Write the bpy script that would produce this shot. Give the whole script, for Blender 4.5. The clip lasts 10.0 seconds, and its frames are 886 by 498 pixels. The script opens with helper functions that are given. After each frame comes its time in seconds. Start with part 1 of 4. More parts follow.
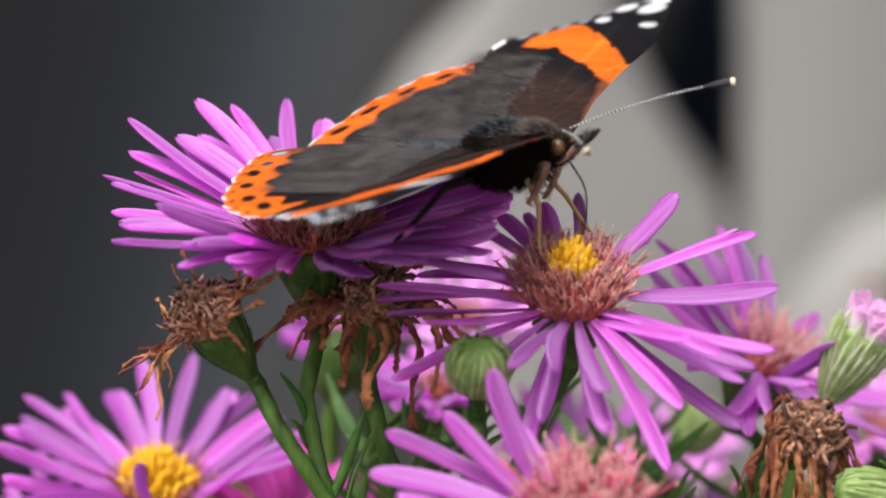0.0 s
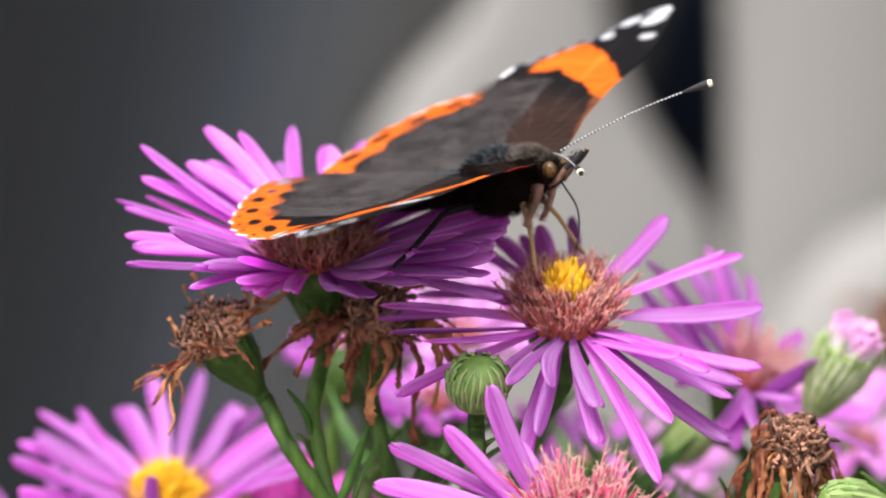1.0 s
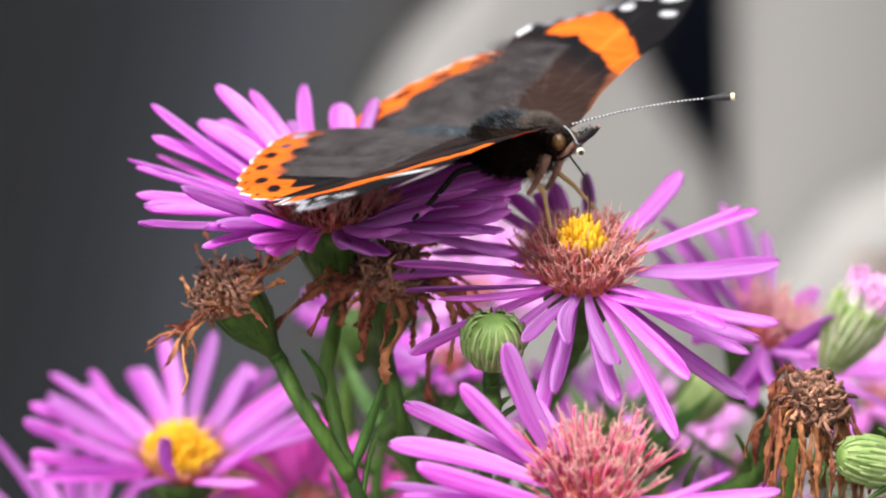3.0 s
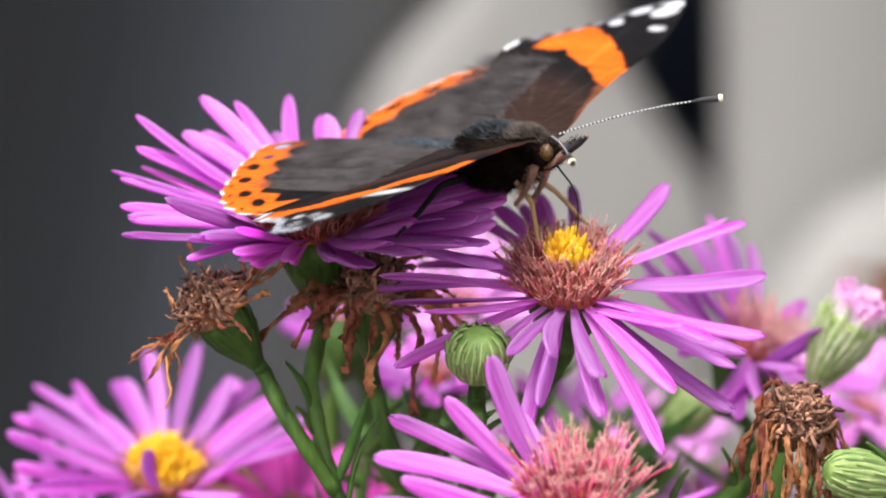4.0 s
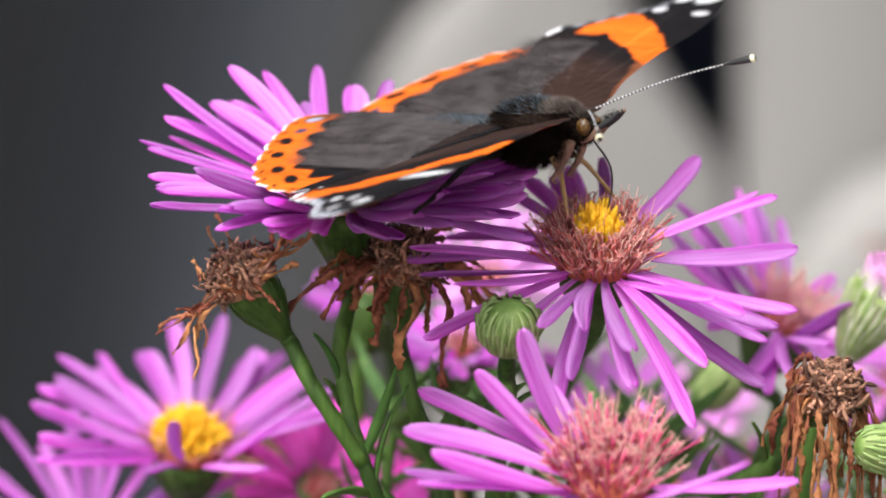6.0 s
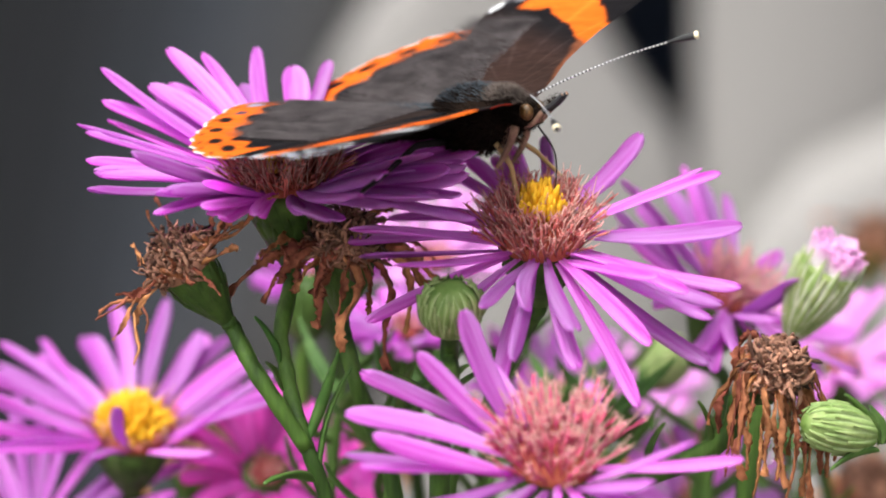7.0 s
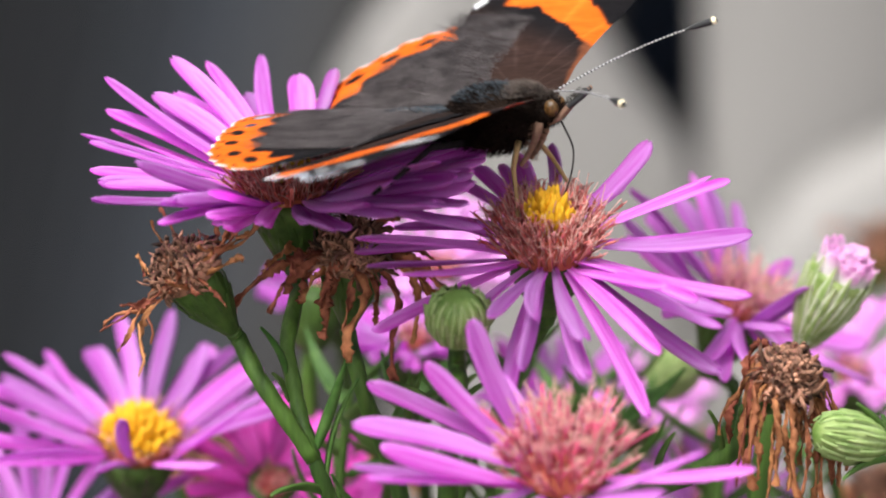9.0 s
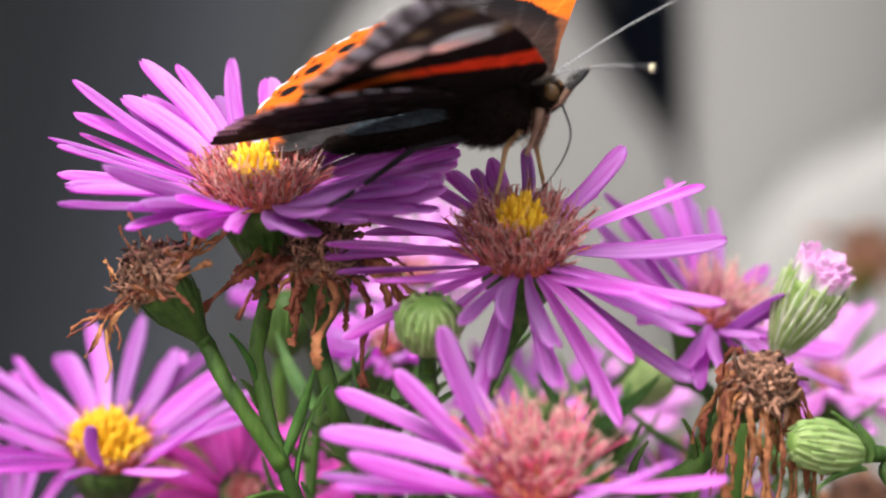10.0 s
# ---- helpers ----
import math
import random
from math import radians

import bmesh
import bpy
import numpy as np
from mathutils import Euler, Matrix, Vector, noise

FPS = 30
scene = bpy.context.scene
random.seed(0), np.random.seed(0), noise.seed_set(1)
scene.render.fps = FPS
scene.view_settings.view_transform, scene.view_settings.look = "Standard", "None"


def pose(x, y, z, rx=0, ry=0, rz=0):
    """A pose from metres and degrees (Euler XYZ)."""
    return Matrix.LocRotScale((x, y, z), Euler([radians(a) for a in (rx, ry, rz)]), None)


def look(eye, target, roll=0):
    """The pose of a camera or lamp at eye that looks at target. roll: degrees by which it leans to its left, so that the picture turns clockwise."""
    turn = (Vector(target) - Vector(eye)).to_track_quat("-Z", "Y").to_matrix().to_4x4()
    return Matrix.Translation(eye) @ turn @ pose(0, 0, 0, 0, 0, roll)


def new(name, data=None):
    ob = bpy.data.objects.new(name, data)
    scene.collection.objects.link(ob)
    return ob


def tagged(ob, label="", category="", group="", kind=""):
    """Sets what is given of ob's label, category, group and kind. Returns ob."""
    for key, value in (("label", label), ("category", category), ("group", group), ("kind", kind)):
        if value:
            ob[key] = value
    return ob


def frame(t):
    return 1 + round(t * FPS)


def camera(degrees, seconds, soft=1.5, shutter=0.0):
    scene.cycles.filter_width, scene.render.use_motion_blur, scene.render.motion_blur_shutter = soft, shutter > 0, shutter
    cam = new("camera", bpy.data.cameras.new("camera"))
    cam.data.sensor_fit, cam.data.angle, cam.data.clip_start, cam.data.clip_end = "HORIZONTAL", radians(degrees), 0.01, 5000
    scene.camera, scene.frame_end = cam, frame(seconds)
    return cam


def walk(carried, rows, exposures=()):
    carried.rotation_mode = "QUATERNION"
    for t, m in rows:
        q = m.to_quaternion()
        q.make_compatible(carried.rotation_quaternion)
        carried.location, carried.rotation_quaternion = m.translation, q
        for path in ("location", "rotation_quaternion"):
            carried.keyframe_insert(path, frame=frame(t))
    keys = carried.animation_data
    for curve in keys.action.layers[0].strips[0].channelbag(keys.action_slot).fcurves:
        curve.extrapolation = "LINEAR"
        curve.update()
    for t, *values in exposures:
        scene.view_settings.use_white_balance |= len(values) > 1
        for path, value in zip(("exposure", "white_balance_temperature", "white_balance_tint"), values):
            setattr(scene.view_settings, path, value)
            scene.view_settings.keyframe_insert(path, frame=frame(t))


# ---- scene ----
# ---- camera ----
cam = camera(11.0, 10.0, soft=1.9)
cam.data.dof.use_dof = True
cam.data.dof.focus_distance = 0.393
cam.data.dof.aperture_fstop = 25
walk(cam, [
    (0.0, pose(0.00159, -0.37903, 0.63051, 78.731, -0.421, 0.662)),
    (0.5, pose(0.00049, -0.38833, 0.63283, 78.553, -0.765, 0.627)),
    (1.0, pose(0.00044, -0.39570, 0.63447, 78.908, -0.396, 0.467)),
    (1.5, pose(-0.00069, -0.39765, 0.63465, 78.938, -0.355, 0.564)),
    (2.0, pose(-0.00086, -0.39779, 0.63437, 78.897, -0.102, 0.810)),
    (2.5, pose(0.00114, -0.39612, 0.63402, 78.775, 0.057, 0.547)),
    (3.0, pose(-0.00048, -0.39332, 0.63309, 78.505, -0.004, 0.434)),
    (3.2, pose(0.00210, -0.39149, 0.63316, 78.612, 0.067, 0.612)),
    (4.3, pose(-0.00072, -0.39127, 0.63323, 78.545, -0.181, 0.250)),
    (4.5, pose(-0.00041, -0.39204, 0.63343, 78.422, -0.122, 0.598)),
    (5.0, pose(-0.00165, -0.39071, 0.63306, 78.550, -0.354, 0.896)),
    (5.5, pose(-0.00416, -0.38977, 0.63296, 78.404, -0.728, 0.609)),
    (6.0, pose(-0.00237, -0.38881, 0.63247, 78.263, -0.412, 0.435)),
    (6.2, pose(-0.00167, -0.38720, 0.63207, 78.292, -0.134, 0.056)),
    (7.3, pose(-0.00002, -0.38554, 0.63201, 77.928, 0.239, -0.097)),
    (7.5, pose(0.00000, -0.38539, 0.63192, 78.000, -0.000, 0.000)),
    (8.0, pose(0.00006, -0.38452, 0.63172, 77.915, 0.253, 0.013)),
    (8.5, pose(0.00064, -0.38364, 0.63156, 78.388, 0.250, -0.127)),
    (9.0, pose(-0.00034, -0.38226, 0.63105, 78.148, 0.451, -0.096)),
    (9.5, pose(0.00021, -0.37996, 0.63042, 78.138, 0.376, -0.242)),
    (10.0, pose(0.00155, -0.37778, 0.63054, 78.158, 0.296, -0.146)),
], exposures=[(0.0, 0.90), (0.5, 1.16), (1.0, 1.25), (2.0, 1.34), (2.5, 1.40), (3.0, 1.29), (4.5, 1.23), (5.5, 1.16), (6.0, 1.22), (7.5, 1.26), (9.0, 1.20), (10.0, 1.21)])

# ---- world, sun, exposure ----
scene.view_settings.exposure = 1.32
world = bpy.data.worlds.new("sky")
scene.world = world
world.use_nodes = True
wn = world.node_tree.nodes
sky = wn.new("ShaderNodeTexSky")
sky.sky_type, sky.sun_disc = "NISHITA", False
sky.sun_elevation, sky.sun_rotation = radians(58), radians(215)
sky.dust_density, sky.ozone_density = 4.0, 1.0
wn["Background"].inputs["Strength"].default_value = 0.124
grey = wn.new("ShaderNodeHueSaturation")
grey.inputs["Saturation"].default_value = 0.22
world.node_tree.links.new(sky.outputs[0], grey.inputs["Color"])
world.node_tree.links.new(grey.outputs[0], wn["Background"].inputs["Color"])
sun = new("sun", bpy.data.lights.new("sun", "SUN"))
sun.data.energy, sun.data.angle, sun.data.color = 1.9, radians(22), (1.0, 0.975, 0.94)
sun.matrix_world = look((-0.3, -0.45, 1.0), (0, 0, 0))

MM = 0.001
rng = random.Random(4)


# ---- materials ----
def material(name, a, b, scale=400.0, rough=0.6, bump=0.15, translucent=0.0, stretch=(1, 1, 1), spread=0.0, gloss=0.3, coords="Object", pale=None, strands=0.0):
    """A two-colour noise material with fine relief; spread varies the value from object to object, pale whitens it towards the root of a ray, strands varies it from strand to strand."""
    m = bpy.data.materials.new(name)
    m.use_nodes = True
    n, k = m.node_tree.nodes, m.node_tree.links
    p = n["Principled BSDF"]
    p.inputs["Roughness"].default_value = rough
    p.inputs["Specular IOR Level"].default_value = gloss
    tc, mp = n.new("ShaderNodeTexCoord"), n.new("ShaderNodeMapping")
    mp.inputs["Scale"].default_value = stretch
    k.new(tc.outputs[coords], mp.inputs[0])
    fine, broad, mix = n.new("ShaderNodeTexNoise"), n.new("ShaderNodeTexNoise"), n.new("ShaderNodeMix")
    fine.inputs["Scale"].default_value, fine.inputs["Detail"].default_value = scale, 5
    broad.inputs["Scale"].default_value = scale * 0.17
    k.new(mp.outputs[0], fine.inputs[0]), k.new(mp.outputs[0], broad.inputs[0])
    add = n.new("ShaderNodeMath")
    add.operation = "MULTIPLY_ADD"
    add.inputs[1].default_value = 0.5
    k.new(fine.outputs[0], add.inputs[0])
    half = n.new("ShaderNodeMath")
    half.operation = "MULTIPLY"
    half.inputs[1].default_value = 0.5
    k.new(broad.outputs[0], half.inputs[0]), k.new(half.outputs[0], add.inputs[2])
    ramp = n.new("ShaderNodeMapRange")
    ramp.inputs[1].default_value, ramp.inputs[2].default_value = 0.36, 0.64
    k.new(add.outputs[0], ramp.inputs[0])
    mix.data_type = "RGBA"
    mix.inputs["A"].default_value, mix.inputs["B"].default_value = (*a, 1), (*b, 1)
    k.new(ramp.outputs[0], mix.inputs["Factor"])
    colour = mix.outputs["Result"]
    if spread:
        info, hsv, mr = n.new("ShaderNodeObjectInfo"), n.new("ShaderNodeHueSaturation"), n.new("ShaderNodeMapRange")
        mr.inputs[3].default_value, mr.inputs[4].default_value = 1 - spread, 1 + spread
        k.new(info.outputs["Random"], mr.inputs[0]), k.new(mr.outputs[0], hsv.inputs["Value"])
        hue = n.new("ShaderNodeMapRange")
        hue.inputs[3].default_value, hue.inputs[4].default_value = 0.5 - spread * 0.06, 0.5 + spread * 0.06
        k.new(info.outputs["Random"], hue.inputs[0]), k.new(hue.outputs[0], hsv.inputs["Hue"])
        k.new(colour, hsv.inputs["Color"])
        colour = hsv.outputs[0]
    if strands:
        geo, tint, mr = n.new("ShaderNodeNewGeometry"), n.new("ShaderNodeHueSaturation"), n.new("ShaderNodeMapRange")
        mr.inputs[3].default_value, mr.inputs[4].default_value = 1 - strands, 1 + strands
        k.new(geo.outputs["Random Per Island"], mr.inputs[0]), k.new(mr.outputs[0], tint.inputs["Value"]), k.new(colour, tint.inputs["Color"])
        colour = tint.outputs[0]
    if pale:
        xyz, along, wash = n.new("ShaderNodeSeparateXYZ"), n.new("ShaderNodeMapRange"), n.new("ShaderNodeMix")
        along.inputs[1].default_value, along.inputs[2].default_value = pale[3], pale[4]
        wash.data_type = "RGBA"
        wash.inputs["A"].default_value = (*pale[:3], 1)
        k.new(tc.outputs["Object"], xyz.inputs[0]), k.new(xyz.outputs[0], along.inputs[0]), k.new(along.outputs[0], wash.inputs["Factor"])
        k.new(colour, wash.inputs["B"])
        colour = wash.outputs["Result"]
    k.new(colour, p.inputs["Base Color"])
    if bump:
        bp = n.new("ShaderNodeBump")
        bp.inputs["Strength"].default_value, bp.inputs["Distance"].default_value = bump, 0.0003
        k.new(fine.outputs[0], bp.inputs["Height"]), k.new(bp.outputs[0], p.inputs["Normal"])
    if translucent:
        tr, ms = n.new("ShaderNodeBsdfTranslucent"), n.new("ShaderNodeMixShader")
        ms.inputs[0].default_value = translucent
        deep = n.new("ShaderNodeGamma")
        deep.inputs[1].default_value = 1.15
        warm = n.new("ShaderNodeMix")
        warm.data_type, warm.blend_type = "RGBA", "MULTIPLY"
        warm.inputs["Factor"].default_value, warm.inputs["B"].default_value = 1.0, (1.0, 0.88, 0.99, 1)
        k.new(colour, deep.inputs[0]), k.new(deep.outputs[0], warm.inputs["A"]), k.new(warm.outputs["Result"], tr.inputs[0]), k.new(p.outputs[0], ms.inputs[1]), k.new(tr.outputs[0], ms.inputs[2])
        k.new(ms.outputs[0], n["Material Output"].inputs[0])
    return m


def painted(name, rough=0.75, translucent=0.3):
    """A material that takes its pattern from the mesh's own colours, with a fine scaly grain."""
    m = material(name, (0.75, 0.75, 0.75), (1.2, 1.2, 1.2), 2500, rough, 0.25, 0, (1, 0.25, 1), gloss=0.06)
    n, k = m.node_tree.nodes, m.node_tree.links
    p = n["Principled BSDF"]
    att, mul = n.new("ShaderNodeAttribute"), n.new("ShaderNodeMix")
    att.attribute_name = "pattern"
    mul.data_type, mul.blend_type = "RGBA", "MULTIPLY"
    mul.inputs["Factor"].default_value = 1.0
    grain = p.inputs["Base Color"].links[0].from_socket
    k.new(att.outputs["Color"], mul.inputs["A"]), k.new(grain, mul.inputs["B"])
    k.new(mul.outputs["Result"], p.inputs["Base Color"])
    tr, ms = n.new("ShaderNodeBsdfTranslucent"), n.new("ShaderNodeMixShader")
    ms.inputs[0].default_value = translucent
    k.new(mul.outputs["Result"], tr.inputs[0]), k.new(p.outputs[0], ms.inputs[1]), k.new(tr.outputs[0], ms.inputs[2])
    k.new(ms.outputs[0], n["Material Output"].inputs[0])
    return m


PETAL = material("petal_pink", (0.72, 0.108, 0.71), (0.92, 0.51, 0.98), 2400, 0.45, 0.9, 0.67, (0.035, 1, 1), 0.2, 0.3)
PETAL_PALE = material("petal_pale", (0.80, 0.26, 0.76), (0.93, 0.56, 0.92), 2600, 0.5, 0.55, 0.5, (0.035, 1, 1), 0.12)
PETAL_DEEP = material("petal_deep", (0.78, 0.055, 0.56), (0.92, 0.19, 0.76), 2600, 0.5, 0.55, 0.48, (0.035, 1, 1), 0.12)
PETAL_BUD = material("petal_bud", (0.84, 0.30, 0.74), (0.93, 0.60, 0.88), 900, 0.5, 0.3, 0.5, (0.1, 1, 1), 0.08, pale=(0.94, 0.93, 0.91, 0.0100, 0.0158))
YELLOW = material("floret_yellow", (0.72, 0.36, 0.015), (0.85, 0.55, 0.03), 1500, 0.6, 0.3, 0.1)
RUST = material("floret_rust", (0.42, 0.045, 0.060), (0.76, 0.28, 0.24), 600, 0.7, 0.2, 0.3, strands=0.4)
PINKISH = material("floret_pink", (0.50, 0.018, 0.11), (0.80, 0.20, 0.34), 600, 0.7, 0.2, 0.25, strands=0.4)
RUST_DEEP = material("disc_rust", (0.22, 0.03, 0.03), (0.45, 0.11, 0.06), 900, 0.8, 0.4)
PINK_TIP = material("floret_tip", (0.40, 0.050, 0.075), (0.90, 0.52, 0.46), 900, 0.7, 0.2, 0.35, strands=0.45)
TIP_ROSE = material("floret_tip_rose", (0.74, 0.22, 0.36), (0.92, 0.55, 0.60), 900, 0.7, 0.2, 0.4)
TIP_CREAM = material("floret_tip_cream", (0.72, 0.24, 0.34), (0.92, 0.68, 0.56), 900, 0.7, 0.2, 0.35, strands=0.3)
FILAMENT = material("filament_pale", (0.70, 0.36, 0.32), (0.88, 0.66, 0.56), 700, 0.6, 0.1, 0.45)
STEM = material("stem_green", (0.012, 0.036, 0.005), (0.085, 0.170, 0.026), 900, 0.6, 0.9, 0, (1, 1, 0.1))
BRACT = material("bract_green", (0.018, 0.045, 0.008), (0.072, 0.135, 0.024), 700, 0.55, 0.4, 0.1, strands=0.25)
BRACT_LIGHT = material("bract_light", (0.070, 0.145, 0.026), (0.22, 0.32, 0.09), 700, 0.5, 0.4, 0.15, strands=0.2)
BRACT_PALE = material("bract_pale", (0.17, 0.30, 0.06), (0.46, 0.58, 0.22), 900, 0.5, 0.3, 0.35, spread=0.15)
BRACT_EDGE = material("bract_edge", (0.24, 0.37, 0.11), (0.44, 0.54, 0.25), 900, 0.5, 0.3, 0.2)
BRACT_CREAM = material("bract_cream", (0.58, 0.66, 0.40), (0.80, 0.82, 0.66), 900, 0.5, 0.3, 0.4)
LEAF = material("leaf_green", (0.045, 0.115, 0.020), (0.13, 0.24, 0.055), 500, 0.5, 0.35, 0.3, spread=0.25)
DRY = material("dry_petal", (0.140, 0.040, 0.017), (0.56, 0.215, 0.100), 1100, 0.75, 0.7, 0.2, spread=0.25)
DRY_DARK = material("dry_bristle", (0.036, 0.014, 0.011), (0.35, 0.18, 0.115), 900, 0.85, 0.4, strands=0.85)
WING = painted("wing_scales")
FUR_STREAK = material("fur_grey_brown", (0.016, 0.012, 0.012), (0.098, 0.084, 0.084), 500, 0.6, 0.1, strands=0.4)
FUR_BLUE = material("fur_blue_grey", (0.016, 0.022, 0.029), (0.076, 0.095, 0.112), 900, 0.75, 0.1, gloss=0.15, strands=0.4)
FUR_TAUPE = material("fur_taupe", (0.030, 0.023, 0.019), (0.12, 0.094, 0.080), 900, 0.7, 0.1)
THORAX_FUR = material("fur_black_brown", (0.005, 0.0035, 0.003), (0.020, 0.012, 0.009), 900, 0.85, 0.1, gloss=0.05)
COXA = material("hair_tan", (0.15, 0.082, 0.055), (0.36, 0.215, 0.15), 1500, 0.7, 0.3)
BODY = material("body_dark", (0.007, 0.005, 0.0045), (0.022, 0.014, 0.010), 1500, 0.85, 0.4, gloss=0.05)
EYE = material("eye_brown", (0.014, 0.007, 0.002), (0.15, 0.072, 0.017), 4200, 0.35, 0.3, gloss=0.4)
LEG = material("leg_tan", (0.28, 0.17, 0.07), (0.42, 0.28, 0.13), 1500, 0.6, 0.2)
LEG_DARK = material("leg_black", (0.008, 0.006, 0.007), (0.02, 0.016, 0.018), 1500, 0.75, 0.2, gloss=0.1)
FACE = material("face_hair", (0.008, 0.006, 0.005), (0.04, 0.026, 0.018), 1800, 0.8, 0.4)
BLACK = material("antenna_black", (0.012, 0.012, 0.014), (0.03, 0.03, 0.03), 1500, 0.5, 0.1)
WHITE = material("antenna_white", (0.42, 0.42, 0.43), (0.55, 0.55, 0.56), 1500, 0.5, 0.1)
CREAM = material("antenna_tip", (0.75, 0.62, 0.38), (0.85, 0.78, 0.55), 1500, 0.5, 0.1)
SOIL = material("soil", (0.07, 0.06, 0.05), (0.16, 0.14, 0.12), 30, 0.95, 0.6)
WALL = material("dark_wall", (0.0074, 0.0140, 0.0300), (0.0125, 0.0222, 0.0450), 14, 0.8, 0.4, stretch=(1, 1, 0.15))
PALE = material("pale_board", (0.125, 0.119, 0.114), (0.275, 0.265, 0.254), 16, 0.85, 0.4, stretch=(1, 1, 0.05))
PALE_LIGHT = material("pale_board_light", (0.20, 0.192, 0.184), (0.33, 0.318, 0.306), 16, 0.85, 0.4, stretch=(1, 1, 0.05))


# ---- building helpers ----
def part(name, bm, mat, parent=None, label=""):
    """Links a bmesh, or a mesh, as one mesh object under its thing."""
    me = bm
    if isinstance(bm, bmesh.types.BMesh):
        me = bpy.data.meshes.new(name)
        bm.to_mesh(me), bm.free()
        for f in me.polygons:
            f.use_smooth = True
    if mat and not me.materials:
        me.materials.append(mat)
    ob = new(name, me)
    ob.parent = parent
    return tagged(ob, label=label) if label else ob


def tube(bm, pts, radii, n=8, slots=None, ridge=0.0):
    """A tube along pts with a radius at each, round or ridged lengthwise; slots gives each ring's material slot."""
    pts = [Vector(p) for p in pts]
    rings, side = [], Vector((0.3, 1, 0.2))
    for i, p in enumerate(pts):
        d = (pts[min(i + 1, len(pts) - 1)] - pts[max(i - 1, 0)]).normalized()
        u = d.cross(side).normalized()
        v = d.cross(u)
        side = u.cross(d)
        rings.append([bm.verts.new(p + radii[i] * (1 + ridge * (j % 2)) * (math.cos(2 * math.pi * j / n) * u + math.sin(2 * math.pi * j / n) * v)) for j in range(n)])
    for i, (r, q) in enumerate(zip(rings, rings[1:])):
        for j in range(n):
            f = bm.faces.new((r[j], r[(j + 1) % n], q[(j + 1) % n], q[j]))
            if slots:
                f.material_index = slots[i]
    bm.faces.new(rings[0][::-1]), bm.faces.new(rings[-1])
    return bm


def smooth_path(pts, steps=6):
    """Points along a smooth curve through pts, with tangents held short so that it never doubles back."""
    p = [Vector(q) for q in pts]
    n = len(p)
    tan = []
    for i in range(n):
        a, b = p[max(0, i - 1)], p[min(n - 1, i + 1)]
        d = (b - a) * (0.5 if 0 < i < n - 1 else 1.0)
        reach = min((p[i] - a).length if i else 9e9, (b - p[i]).length if i < n - 1 else 9e9)
        tan.append(d * min(1.0, 1.2 * reach / max(d.length, 1e-9)))
    out = []
    for i in range(n - 1):
        for j in range(steps):
            t = j / steps
            out.append((2 * t ** 3 - 3 * t * t + 1) * p[i] + (t ** 3 - 2 * t * t + t) * tan[i] + (3 * t * t - 2 * t ** 3) * p[i + 1] + (t ** 3 - t * t) * tan[i + 1])
    return out + [p[-1]]


def lathe(bm, profile, n=18, m=Matrix()):
    """A solid of revolution about z from (radius, height) pairs."""
    rings = [[bm.verts.new(m @ Vector((r * math.cos(a), r * math.sin(a), z))) for a in (2 * math.pi * j / n for j in range(n))] for r, z in profile]
    for r, q in zip(rings, rings[1:]):
        for j in range(n):
            bm.faces.new((r[j], r[(j + 1) % n], q[(j + 1) % n], q[j]))
    bm.faces.new(rings[0][::-1]), bm.faces.new(rings[-1])
    return bm


def blade(bm, length, width, bow=0.0, droop=0.0, side=0.0, cup=0.25, thick=0.00012, tip=0.75, base=0.3, rows=8, notch=0.0, twist=0.0, furrow=0.0, full=0.5, point=False, m=Matrix()):
    """A thin petal or leaf along +x: narrow at the base, full from part way up, cupped and furrowed across, with an upper and an under face."""
    layers, cols = [], (3 if furrow else 2)
    for dz in (thick / 2, -thick / 2):
        grid = []
        for i in range(rows + 1):
            u = 0.45 * i / rows + 0.55 * math.sin(math.pi / 2 * i / rows)
            w = base + (1 - base) * math.sin(min(1.0, u / full) * math.pi / 2)
            if u > tip:
                w *= math.sqrt(max(0.0, 1 - ((u - tip) / (1.001 - tip)) ** 2)) * 0.9 + 0.1
            if point:
                w = 0.12 + 0.88 * math.sin(math.pi * u ** 0.65) if u < 0.99 else 0.05
            w *= width / 2
            row = []
            for j in range(-cols, cols + 1):
                v = j / cols
                a = twist * u
                y, z = v * w, w * (cup * (v * v - 0.4) + furrow * math.cos(v * 2 * math.pi * 1.5))
                y, z = y * math.cos(a) - z * math.sin(a), y * math.sin(a) + z * math.cos(a)
                x = length * u * (1 - notch * (1 - abs(v)) * u ** 6)
                row.append(bm.verts.new(m @ Vector((x, y + side * length * math.sin(math.pi * u), z + dz + length * (bow * 4 * u * (1 - u) + droop * u * u)))))
            grid.append(row)
        layers.append(grid)
    a, b = layers
    for i in range(rows):
        for j in range(2 * cols):
            bm.faces.new((a[i][j], a[i + 1][j], a[i + 1][j + 1], a[i][j + 1]))
            bm.faces.new((b[i][j + 1], b[i + 1][j + 1], b[i + 1][j], b[i][j]))
        for j, s in ((0, 1), (2 * cols, -1)):
            bm.faces.new((a[i][j], b[i][j], b[i + 1][j], a[i + 1][j])[::s])
    for j in range(2 * cols):
        bm.faces.new((a[rows][j], b[rows][j], b[rows][j + 1], a[rows][j + 1]))
    return bm


def mesh_of(name, bm, mat):
    me = bpy.data.meshes.new(name)
    bm.to_mesh(me), bm.free()
    for f in me.polygons:
        f.use_smooth = True
    me.materials.append(mat)
    return me


